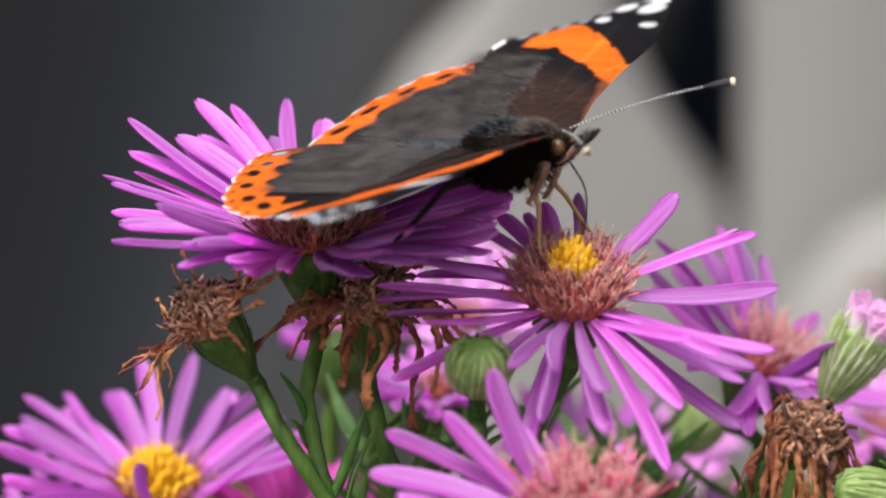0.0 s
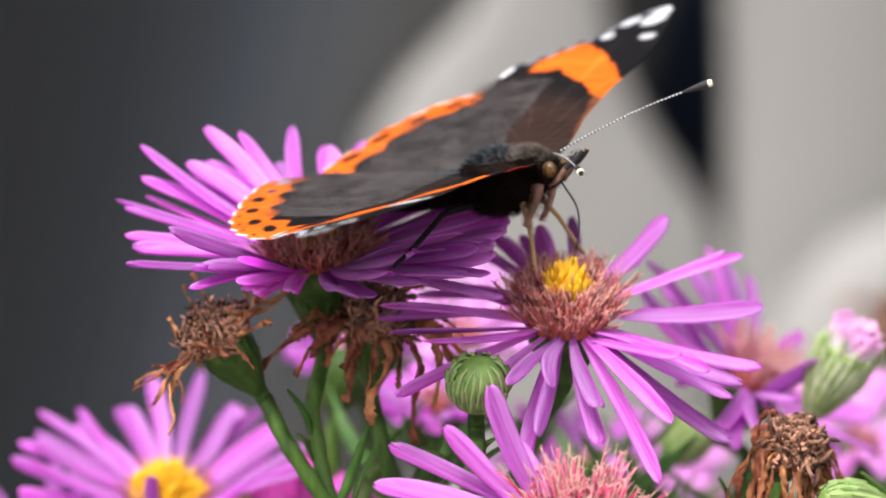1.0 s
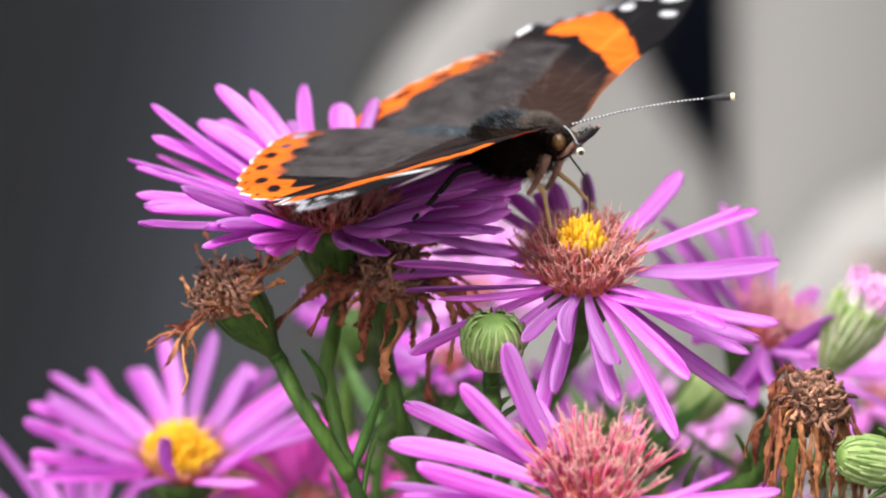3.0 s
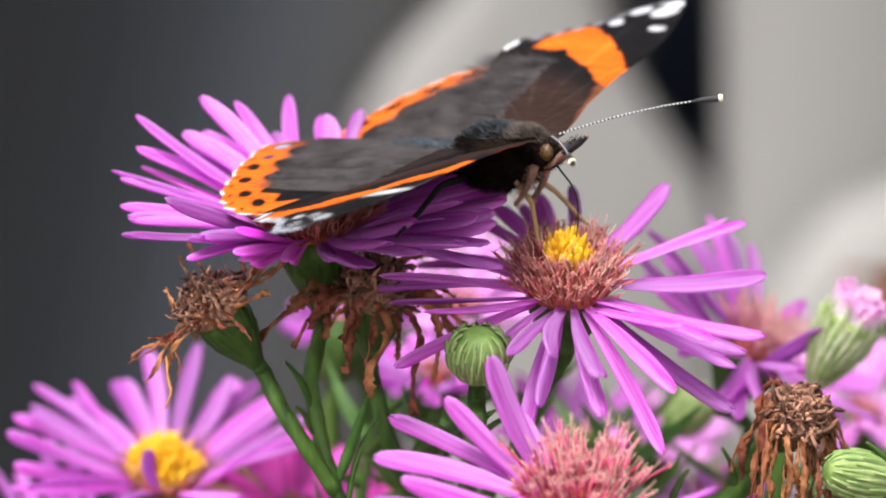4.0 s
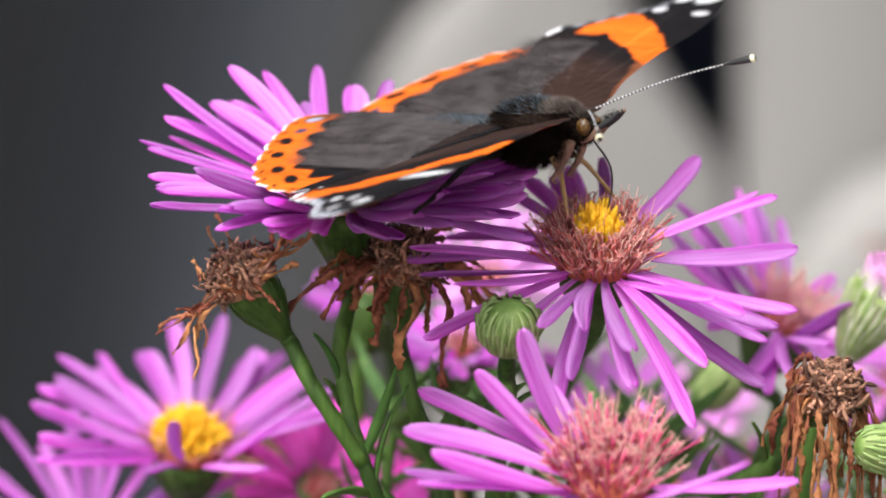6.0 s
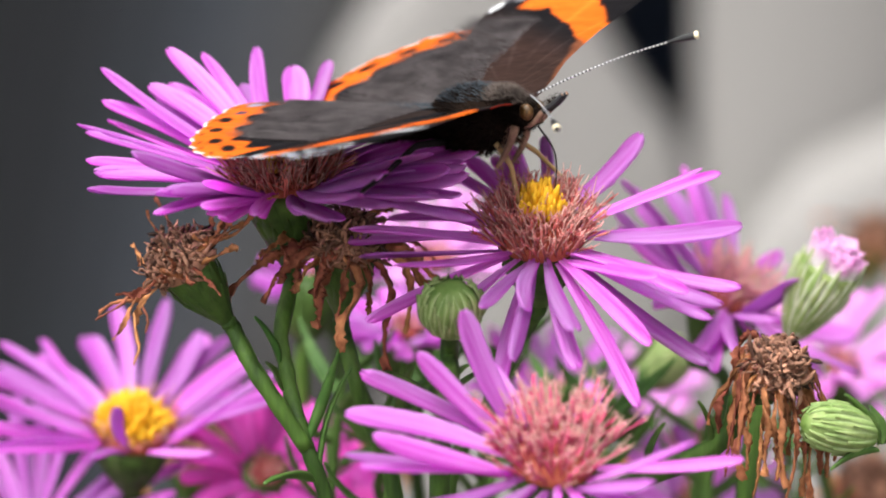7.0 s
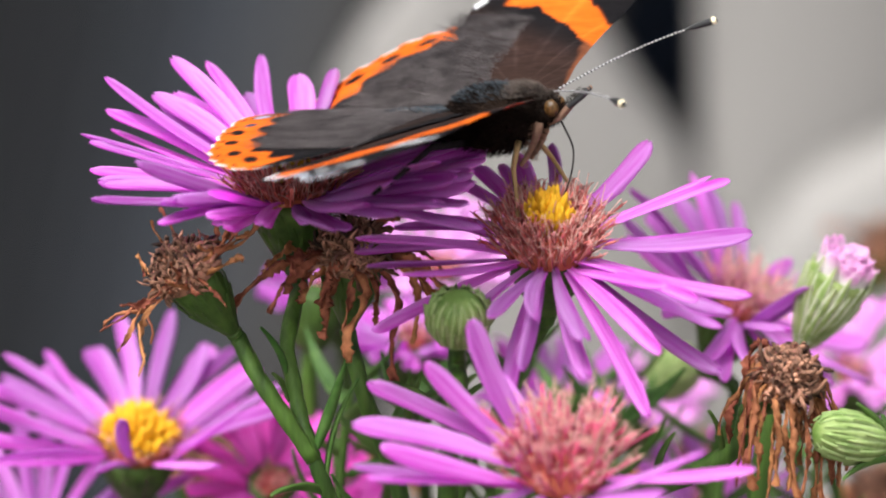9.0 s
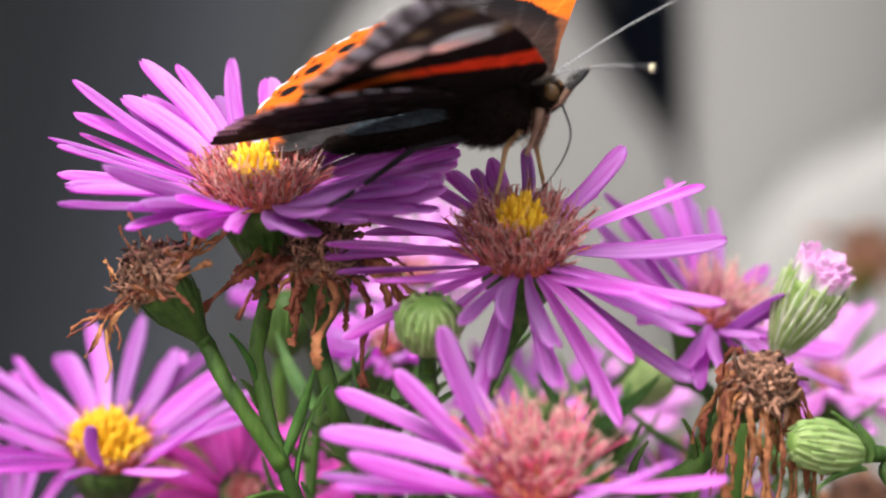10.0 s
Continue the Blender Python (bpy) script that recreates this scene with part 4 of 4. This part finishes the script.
def wing(name, shape, pattern, side, camber, lift, outer, thing, label, broad=1.0, root=0.0):
    """One wing: an upper and an under face that share a rim, patterned in its own plane."""
    edge, e = outline(shape)
    n, centre = len(edge), np.array((shape[0][0] + 1.5, (shape[0][1] + shape[-1][1]) / 2))
    lo, hi = outer
    wave = np.where((e > lo) & (e < hi), 0.008 * np.sin(e * 12.5), 0)
    edge = centre + (edge - centre) * (1 + wave)[:, None]
    rr = np.linspace(0, 1, 75) ** 0.85
    s = centre[0] + rr[:, None] * (edge[None, :, 0] - centre[0])
    f = centre[1] + rr[:, None] * (edge[None, :, 1] - centre[1])
    r = np.repeat(rr[:, None], n, 1)
    ee = np.repeat(e[None, :], 75, 0)
    s, f, r, ee = (a.ravel() for a in (s, f, r, ee))
    g = grainy(s, f, 0.55) + 0.6 * grainy(s, f, 1.7)
    h = camber * np.exp(-((s - 11) / 7) ** 2) * soft(f, -2, 9) + lift - root * np.exp(-(np.abs(s) / 6.5) ** 1.6) + 0.05 * np.sin(np.arctan2(f - 4, s) * 26) * soft(r, 0.2, 0.6)
    theta = np.arctan2(f - centre[1], s - centre[0])
    vein = np.exp(-((theta * 3.1 - np.round(theta * 3.1)) / (0.035 + 0.03 / np.maximum(r, 0.15))) ** 2 * 2) * soft(r, 0.1, 0.3) * (1 - soft(r, 0.75, 0.95))
    verts, faces, cols = [], [], []
    for k, dz in enumerate((0.07, -0.07)):
        o = len(verts)
        z = h + dz * (1 - soft(r, 0.9, 1.0))
        verts += [(side * a * MM, (1.5 + (b - 1.5) * broad) * MM, c * MM) for a, b, c in zip(s, f, z)]
        cols.append(pattern(s, f, r, ee, g, k == 1, broad) * (1 + 0.3 * vein)[:, None] + 0.004 * vein[:, None])
        for i in range(74):
            for j in range(n):
                q = (o + i * n + j, o + i * n + (j + 1) % n, o + (i + 1) * n + (j + 1) % n, o + (i + 1) * n + j)
                faces.append(q if (k == 0) == (side < 0) else q[::-1])
    me = bpy.data.meshes.new(name)
    me.from_pydata(verts, [], faces)
    att = me.color_attributes.new("pattern", "FLOAT_COLOR", "POINT")
    rgb = np.concatenate(cols)
    att.data.foreach_set("color", np.concatenate([rgb, np.ones((len(rgb), 1))], 1).astype(np.float32).ravel())
    for q in me.polygons:
        q.use_smooth = True
    return part(name, me, WING, thing, label)


def ellipsoid(bm, c, r, seg=20, m=Matrix()):
    bmesh.ops.create_uvsphere(bm, u_segments=seg, v_segments=seg // 2 + 2, radius=1, matrix=m @ Matrix.Translation(c) @ Matrix.Diagonal((*r, 1)))


def hair(bm, c, r, n, length, seed, back=0.6, top=None):
    """Tapered strands over an ellipsoid, combed backwards."""
    g = random.Random(seed)
    for _ in range(n):
        z, a = g.uniform(-1, 1), g.uniform(0, 6.283)
        q = math.sqrt(1 - z * z)
        d = Vector((q * math.cos(a), q * math.sin(a), z))
        if top is not None and (d.z > 0.55) != top:
            continue
        p = Vector(c) + Vector((d.x * r[0], d.y * r[1], d.z * r[2])) * 0.97
        w = (d + Vector((g.uniform(-0.4, 0.4), -back + g.uniform(-0.4, 0.4), g.uniform(-0.4, 0.4)))).normalized() * length * g.uniform(0.5, 1.2)
        u = w.cross(Vector((g.uniform(-1, 1), g.uniform(-1, 1), g.uniform(-1, 1)))).normalized() * 0.00002
        bm.faces.new([bm.verts.new(v) for v in (p - u, p + u, p + w * 0.6 + u * 0.7 + Vector((0, 0, -length * 0.05)), p + w)])


def leg_mesh(name, length, r, mat, knee, arc=False):
    bm = bmesh.new()
    pts = smooth_path([(length * u, 0, knee * math.sin(math.pi * u ** 0.7)) for u in (0, 0.2, 0.4, 0.6, 0.8, 1.0)] if arc else [(0, 0, 0), (length * 0.34, 0, knee), (length * 0.45, 0, knee * 0.95), (length * 0.85, 0, knee * 0.1), (length, 0, 0), (length * 1.06, 0, -0.0001)], 4)
    tube(bm, pts, [r * (1.15 - 0.65 * i / len(pts)) for i in range(len(pts))], 7)
    return mesh_of(name, bm, mat)


def antenna_mesh(length):
    bm = bmesh.new()
    n = 84
    pts, rad, slots = [], [], []
    for i in range(n + 1):
        u = i / n
        pts.append((length * u, 0, 0.0006 * math.sin(u * 2.6)))
        rad.append(0.00008 if u < 0.82 else 0.00008 + 0.00026 * math.sin((u - 0.82) / 0.18 * math.pi * 0.62) ** 0.8 * (1 if u < 1 else 0.7))
        slots.append(2 if u > 0.965 else 0 if u > 0.8 else i % 2)
    tube(bm, pts, rad, 8, slots)
    me = mesh_of("antenna", bm, BLACK)
    me.materials.append(WHITE), me.materials.append(CREAM)
    return me


butterfly = tagged(new("butterfly"), "dark brown butterfly with orange bands and white wing spots", "butterfly")
bm = bmesh.new()
ellipsoid(bm, (0, 0.0030, -0.0004), (0.0025, 0.0042, 0.0027))
part("thorax", bm, BODY, butterfly)
bm = bmesh.new()
ellipsoid(bm, (0, -0.0056, -0.0008), (0.0018, 0.0064, 0.0012))
part("abdomen", bm, BODY, butterfly)
bm = bmesh.new()
ellipsoid(bm, (0, 0.0077, 0.0001), (0.0012, 0.0012, 0.0012))
part("head", bm, FACE, butterfly)
for x in (1, -1):
    bm = bmesh.new()
    ellipsoid(bm, (x * 0.00100, 0.0084, 0.00035), (0.00050, 0.00066, 0.00074), 16)
    part("eye", bm, EYE, butterfly)
    bm = bmesh.new()
    tube(bm, smooth_path([(x * 0.0005, 0.0078, -0.0010), (x * 0.0006, 0.0088, -0.0006), (x * 0.0006, 0.0098, 0.0003), (x * 0.0005, 0.0109, 0.0010), (x * 0.0004, 0.0117, 0.0017)], 4),
         [0.00017 + 0.00010 * math.sin(0.4 + i / 16 * 2.5) for i in range(17)], 7, [0] * 8 + [1] * 8)
    me = mesh_of("palp", bm, COXA)
    me.materials.append(BLACK)
    part("palp", me, None, butterfly, "brown hairy palp with a black tip")
bm = bmesh.new()
hair(bm, (0, 0.0030, -0.0004), (0.0025, 0.0042, 0.0027), 6500, 0.0009, 1)
hair(bm, (0, -0.0056, -0.0008), (0.0018, 0.0064, 0.0012), 7000, 0.0007, 6, 1.2, False)
hair(bm, (0, 0.0077, 0.0001), (0.0012, 0.0012, 0.0012), 3000, 0.0006, 2)
hair(bm, (0, 0.0064, 0.0004), (0.0017, 0.0014, 0.0017), 2600, 0.0006, 12)
for x in (0.0005, -0.0005):
    for k in range(5):
        hair(bm, (x, 0.0086 + 0.0005 * k, -0.0006 + 0.0005 * k), (0.0002, 0.0004, 0.00025), 110, 0.00032, 40 + k, -0.8)
part("thorax_fur", bm, THORAX_FUR, butterfly)
bm = bmesh.new()
hair(bm, (0, 0.0056, 0.0004), (0.0021, 0.0024, 0.0021), 9000, 0.0006, 21, 0.7, True)
hair(bm, (0, 0.0078, 0.0004), (0.0012, 0.0011, 0.0012), 2500, 0.0005, 22, 0.2, True)
part("collar_fur", bm, FUR_TAUPE, butterfly, "soft taupe hair behind the head")
bm = bmesh.new()
hair(bm, (0, -0.0040, -0.0009), (0.0024, 0.0060, 0.0012), 26000, 0.0015, 3, 1.8, True)
hair(bm, (0, 0.0030, 0.0000), (0.0025, 0.0042, 0.0027), 5000, 0.0006, 7, 0.8, True)
part("abdomen_fur", bm, FUR_BLUE, butterfly, "blue-grey silky hair on the back")
for x in (1, -1):
    bm = bmesh.new()
    tube(bm, smooth_path([(x * 0.0010, 0.0072, -0.0008), (x * 0.0013, 0.0068, -0.0020), (x * 0.0014, 0.0061, -0.0032), (x * 0.0014, 0.0052, -0.0043)], 4), [0.00040 * (1 - 0.045 * i) for i in range(13)], 8)
    for k in range(4):
        hair(bm, (x * 0.0013, 0.0070 - 0.0005 * k, -0.0014 - 0.0008 * k), (0.00035, 0.00035, 0.0006), 120, 0.0004, 11 + x + 3 * k, 0.2)
    part("foreleg", bm, COXA, butterfly, "short hairy tan foreleg")
WINGS = {}
for side, camber in ((1, 0.2), (-1, 0.6)):
    WINGS[side] = [wing("hindwing", HIND, hind_pattern, side, 0.0, -0.15, (2.8, 8.4), butterfly, "brown hindwing with an orange black-dotted border", 1.0, 0.7 if side > 0 else 2.0),
                   wing("forewing", FORE, fore_pattern, side, camber, -1.0 if side > 0 else 0.25, (5.2, 9.0), butterfly, "black forewing with an orange band and white spots", 1.16 if side > 0 else 1.0, 0.5 if side > 0 else 1.6)]
for side in (1, -1):
    g = random.Random(8 + side)
    bm = bmesh.new()
    for _ in range(7600):
        q = 0.1 + 15.0 * g.random() ** 1.6
        p = Vector((side * q, g.uniform(-15.5, -1.5) * (1 - q / 40), -0.03 - (0.7 if side > 0 else 2.0) * math.exp(-(q / 6.5) ** 1.6))) * MM
        d = Vector((side * g.uniform(0.05, 0.5) + side * 1.0 * math.exp(-q / 2.5) * g.random(), -1, g.uniform(0.0, 0.16))).normalized() * g.uniform(1.4, 3.8) * MM
        u = d.cross(Vector((0, 0, 1))).normalized() * 0.000026
        bm.faces.new([bm.verts.new(v) for v in (p - u, p + u, p + d * 0.6 + u * 0.7, p + d)])
    tagged(part("wing_hair", bm, FUR_STREAK, WINGS[side][0], "fine grey-brown hair on the wing"), kind="stuff")
g = random.Random(29)
bm = bmesh.new()
for _ in range(4200):
    q = 0.8 + 17.0 * g.random() ** 1.4
    p = Vector((-q, g.uniform(-5.2, 1.5) * min(1.0, 0.3 + q / 12), 0.36 - 1.6 * math.exp(-(q / 6.5) ** 1.6))) * MM
    d = Vector((-g.uniform(0.05, 0.6), -1, g.uniform(0.02, 0.22))).normalized() * g.uniform(1.2, 3.4) * MM
    u = d.cross(Vector((0, 0, 1))).normalized() * 0.000026
    bm.faces.new([bm.verts.new(v) for v in (p - u, p + u, p + d * 0.6 + u * 0.7, p + d)])
tagged(part("wing_hair", bm, FUR_STREAK, WINGS[-1][1], "fine grey-brown hair on the wing"), kind="stuff")
ANTENNA = antenna_mesh(0.0150)
ANTENNAE = {x: part("antenna", ANTENNA, None, butterfly, "banded antenna with a pale-tipped club") for x in (1, -1)}
LEGS = []
for hip, foot, mat, r, knee in (
    ((0.0012, 0.0052, -0.0022), (0.0060, -0.0010, 0.5549), LEG, 0.00025, 0.0006), ((-0.0010, 0.0056, -0.0020), (0.0109, 0.0051, 0.5547), LEG, 0.00022, 0.0003),
    ((0.0015, 0.0005, -0.0020), (-0.0059, -0.0128, 0.5583), LEG_DARK, 0.00031, 0.0010), ((-0.0015, 0.0005, -0.0020), (-0.0032, 0.0129, 0.5529), LEG_DARK, 0.00024, 0.0006)):
    LEGS.append((hip, foot, mat, r, knee))
PROBOSCIS = ((0.0, 0.0088, -0.0010), (0.0084, -0.0004, 0.5529))

def body_pose(x, y, z, pitch, roll, heading):
    return pose(x, y, z, 0, 0, heading) @ pose(0, 0, 0, pitch) @ pose(0, 0, 0, 0, roll)


def wing_pose(flap, twist, sweep, side):
    return Matrix.Translation((0, 0, 1.5 * MM)) @ pose(0, 0, 0, 0, -side * flap, 0) @ pose(0, 0, 0, twist) @ pose(0, 0, 0, 0, 0, side * sweep)


def feeler_pose(turn, rise, side):
    return Matrix.Translation((side * 0.0005, 0.0087, 0.0017)) @ pose(0, 0, 0, 0, 3.2 - rise, turn)


def aim(hip, target, up=(0, 0, 1)):
    """A pose at hip whose x axis points at target and whose z axis stays near up."""
    x = (Vector(target) - Vector(hip)).normalized()
    y = Vector(up).cross(x).normalized()
    z = x.cross(y)
    m = Matrix((x, y, z)).transposed().to_4x4()
    m.translation = hip
    return m


def motions():
    body = [
        (0.0, body_pose(0.00055, 0.00322, 0.56275, 6.5, 1.0, -119.2)),
        (0.5, body_pose(-0.00011, 0.00277, 0.56326, 8.7, 1.0, -123.1)),
        (1.0, body_pose(0.00048, 0.00256, 0.56262, 10.5, 1.4, -121.0)),
        (1.5, body_pose(0.00010, 0.00300, 0.56211, 11.0, 1.0, -118.5)),
        (2.0, body_pose(0.00034, 0.00194, 0.56249, 9.5, 1.8, -118.0)),
        (2.5, body_pose(0.00042, 0.00439, 0.56177, 4.8, 1.5, -122.5)),
        (3.0, body_pose(0.00018, 0.00416, 0.56198, 3.3, 0.6, -123.7)),
        (4.5, body_pose(0.00009, 0.00182, 0.56229, 4.2, 0.8, -120.5)),
        (5.0, body_pose(0.00049, 0.00094, 0.56206, 5.3, 1.1, -120.8)),
        (5.5, body_pose(0.00016, 0.00113, 0.56186, 7.1, 1.1, -119.9)),
        (6.0, body_pose(0.00048, 0.00095, 0.56223, 4.5, 0.4, -120.9)),
        (7.5, body_pose(0.00098, 0.00416, 0.56087, 6.5, 1.6, -119.1)),
        (7.8, body_pose(0.00230, 0.00521, 0.56094, 6.6, 1.7, -117.2)),
        (8.0, body_pose(0.00157, 0.00144, 0.56187, 9.0, 1.2, -114.5)),
        (8.5, body_pose(0.00186, 0.00386, 0.56175, 4.3, 1.4, -110.7)),
        (9.0, body_pose(0.00136, 0.00291, 0.56169, 6.9, 1.8, -109.1)),
        (9.5, body_pose(0.00077, 0.00226, 0.56249, 9.8, 1.6, -108.4)),
        (9.8, body_pose(0.00169, 0.00075, 0.56375, 11.8, 0.7, -104.9)),
        (10.0, body_pose(0.00352, -0.00103, 0.56319, 12.5, 0.3, -105.3)),
    ]
    walk(butterfly, body)
    hind, fore = WINGS[1]
    walk(fore, [
        (0.0, wing_pose(-2.5, 10.4, 0.1, 1)),
        (0.5, wing_pose(-3.6, 9.4, -0.6, 1)),
        (1.0, wing_pose(-0.2, 7.0, -1.3, 1)),
        (1.5, wing_pose(-1.7, 6.0, -2.7, 1)),
        (2.0, wing_pose(8.2, 5.4, -2.8, 1)),
        (2.5, wing_pose(5.0, 7.2, 4.0, 1)),
        (3.0, wing_pose(-3.0, 12.9, -0.9, 1)),
        (4.5, wing_pose(-3.5, 11.0, -4.9, 1)),
        (5.0, wing_pose(-2.2, 9.9, -4.6, 1)),
        (5.5, wing_pose(-2.3, 8.1, -5.9, 1)),
        (6.0, wing_pose(-4.8, 10.1, -4.6, 1)),
        (7.5, wing_pose(6.3, 6.5, 4.0, 1)),
        (7.8, wing_pose(8.0, 6.4, 3.2, 1)),
        (8.0, wing_pose(9.8, 6.2, 2.4, 1)),
        (8.5, wing_pose(1.3, 12.4, -9.5, 1)),
        (9.0, wing_pose(2.8, 9.7, -9.8, 1)),
        (9.5, wing_pose(9.2, 7.2, -2.8, 1)),
        (9.8, wing_pose(13.6, 9.2, -2.0, 1)),
        (10.0, wing_pose(19.0, 9.5, 2.0, 1)),
    ])
    walk(hind, [
        (0.0, wing_pose(-8.6, 0.3, -3.3, 1)),
        (0.5, wing_pose(-9.4, -0.1, -1.1, 1)),
        (1.0, wing_pose(-7.1, -3.7, -1.7, 1)),
        (1.5, wing_pose(-8.5, -5.5, -5.3, 1)),
        (2.0, wing_pose(-1.3, -3.3, -7.3, 1)),
        (2.5, wing_pose(-3.9, -0.3, -1.5, 1)),
        (3.0, wing_pose(-9.0, 1.7, -2.0, 1)),
        (4.5, wing_pose(-9.7, 0.5, -4.2, 1)),
        (5.0, wing_pose(-8.5, -1.3, -4.4, 1)),
        (5.5, wing_pose(-8.9, -3.5, -5.2, 1)),
        (6.0, wing_pose(-10.5, 0.2, -4.5, 1)),
        (7.5, wing_pose(-1.6, -4.2, -6.6, 1)),
        (7.8, wing_pose(-2.9, -5.1, -7.9, 1)),
        (8.0, wing_pose(1.1, -4.6, -9.2, 1)),
        (8.5, wing_pose(-5.5, 2.6, -10.1, 1)),
        (9.0, wing_pose(-3.0, -0.3, -12.5, 1)),
        (9.5, wing_pose(-0.2, -2.8, -10.0, 1)),
        (9.8, wing_pose(4.6, -4.0, -6.0, 1)),
        (10.0, wing_pose(11.8, 0.5, 10.0, 1)),
    ])
    hind, fore = WINGS[-1]
    walk(fore, [
        (0.0, wing_pose(11.2, -4.8, -8.0, -1)),
        (0.5, wing_pose(11.6, -6.3, -9.8, -1)),
        (1.0, wing_pose(14.5, -1.3, -5.0, -1)),
        (1.5, wing_pose(14.7, -0.8, 1.0, -1)),
        (2.0, wing_pose(15.4, -6.0, -2.5, -1)),
        (2.5, wing_pose(15.0, -6.4, -7.8, -1)),
        (3.0, wing_pose(12.8, -3.1, -8.2, -1)),
        (4.5, wing_pose(11.8, -1.9, -3.8, -1)),
        (5.0, wing_pose(12.2, 0.4, -2.5, -1)),
        (5.5, wing_pose(11.9, -1.3, 0.3, -1)),
        (6.0, wing_pose(9.7, -0.4, -3.5, -1)),
        (7.5, wing_pose(12.8, -0.4, -1.4, -1)),
        (7.8, wing_pose(12.7, -3.2, -2.1, -1)),
        (8.0, wing_pose(11.6, 0.3, 3.9, -1)),
        (8.5, wing_pose(9.9, -4.2, -1.0, -1)),
        (9.0, wing_pose(11.4, -3.8, 2.6, -1)),
        (9.5, wing_pose(12.1, 0.2, 1.7, -1)),
        (9.8, wing_pose(13.4, 0.8, 0.2, -1)),
        (10.0, wing_pose(16.6, -4.7, -3.3, -1)),
    ])
    walk(hind, [
        (0.0, wing_pose(13.6, 5.6, -10.1, -1)),
        (0.5, wing_pose(14.2, 6.0, -9.3, -1)),
        (1.0, wing_pose(13.4, 2.3, -7.6, -1)),
        (1.5, wing_pose(13.2, 3.2, -3.1, -1)),
        (2.0, wing_pose(16.5, 5.9, -4.1, -1)),
        (2.5, wing_pose(18.2, 7.4, -9.1, -1)),
        (3.0, wing_pose(15.1, 8.7, -8.7, -1)),
        (4.5, wing_pose(12.4, 8.4, -3.3, -1)),
        (5.0, wing_pose(11.7, 6.4, -3.2, -1)),
        (5.5, wing_pose(11.4, 4.9, -1.4, -1)),
        (6.0, wing_pose(9.4, 5.3, -2.6, -1)),
        (7.5, wing_pose(12.0, 4.7, -3.1, -1)),
        (7.8, wing_pose(13.7, 5.6, -2.1, -1)),
        (8.0, wing_pose(14.8, 3.6, -2.6, -1)),
        (8.5, wing_pose(12.3, 10.8, -2.4, -1)),
        (9.0, wing_pose(11.3, 9.3, -0.1, -1)),
        (9.5, wing_pose(13.1, 8.8, 1.2, -1)),
        (9.8, wing_pose(13.4, 5.6, 0.2, -1)),
        (10.0, wing_pose(14.4, -0.2, -4.0, -1)),
    ])
    walk(ANTENNAE[1], [
        (0.0, feeler_pose(36, 2, 1)),
        (0.5, feeler_pose(41, 0, 1)),
        (1.0, feeler_pose(39, 0, 1)),
        (1.5, feeler_pose(39, -4, 1)),
        (2.0, feeler_pose(28, -2, 1)),
        (2.5, feeler_pose(35, -2, 1)),
        (3.0, feeler_pose(38, 2, 1)),
        (4.5, feeler_pose(35, 1, 1)),
        (5.0, feeler_pose(33, -2, 1)),
        (5.5, feeler_pose(33, -2, 1)),
        (6.0, feeler_pose(33, 1, 1)),
        (7.5, feeler_pose(39, -6, 1)),
        (7.8, feeler_pose(30, -51, 1)),
        (8.0, feeler_pose(52, -1, 1)),
        (8.5, feeler_pose(40, 4, 1)),
        (9.0, feeler_pose(40, 4, 1)),
        (9.5, feeler_pose(40, 0, 1)),
        (9.8, feeler_pose(46, -1, 1)),
        (10.0, feeler_pose(48, 3, 1)),
    ])
    walk(ANTENNAE[-1], [
        (0.0, feeler_pose(103, 14, -1)),
        (0.5, feeler_pose(102, 13, -1)),
        (1.0, feeler_pose(107, 18, -1)),
        (1.5, feeler_pose(105, 12, -1)),
        (2.0, feeler_pose(92, 9, -1)),
        (2.5, feeler_pose(105, 10, -1)),
        (3.0, feeler_pose(107, 11, -1)),
        (4.5, feeler_pose(105, 14, -1)),
        (5.0, feeler_pose(100, 14, -1)),
        (5.5, feeler_pose(102, 13, -1)),
        (6.0, feeler_pose(102, 18, -1)),
        (7.5, feeler_pose(108, 17, -1)),
        (7.8, feeler_pose(107, 10, -1)),
        (8.0, feeler_pose(97, 19, -1)),
        (8.5, feeler_pose(89, 23, -1)),
        (9.0, feeler_pose(95, 20, -1)),
        (9.5, feeler_pose(89, 18, -1)),
        (9.8, feeler_pose(95, 20, -1)),
        (10.0, feeler_pose(95, 20, -1)),
    ])
    for hip, foot, mat, r, knee in LEGS:
        reach = [m.inverted() @ Vector(foot) for _, m in body]
        length = sum((p - Vector(hip)).length for p in reach) / len(reach)
        ob = part("leg", leg_mesh("leg", length, r, mat, knee), None, butterfly, "dark slender leg" if mat is LEG_DARK else "tan slender leg")
        walk(ob, [(row[0], aim(hip, p)) for row, p in zip(body, reach)])
    hip, foot = PROBOSCIS
    reach = [m.inverted() @ Vector(foot) for _, m in body]
    length = sum((p - Vector(hip)).length for p in reach) / len(reach)
    ob = part("proboscis", leg_mesh("proboscis", length, 0.00008, LEG_DARK, 0.0016, True), None, butterfly, "thin curved dark proboscis")
    walk(ob, [(row[0], aim(hip, p, (0, 1, 0.3))) for row, p in zip(body, reach)])


motions()
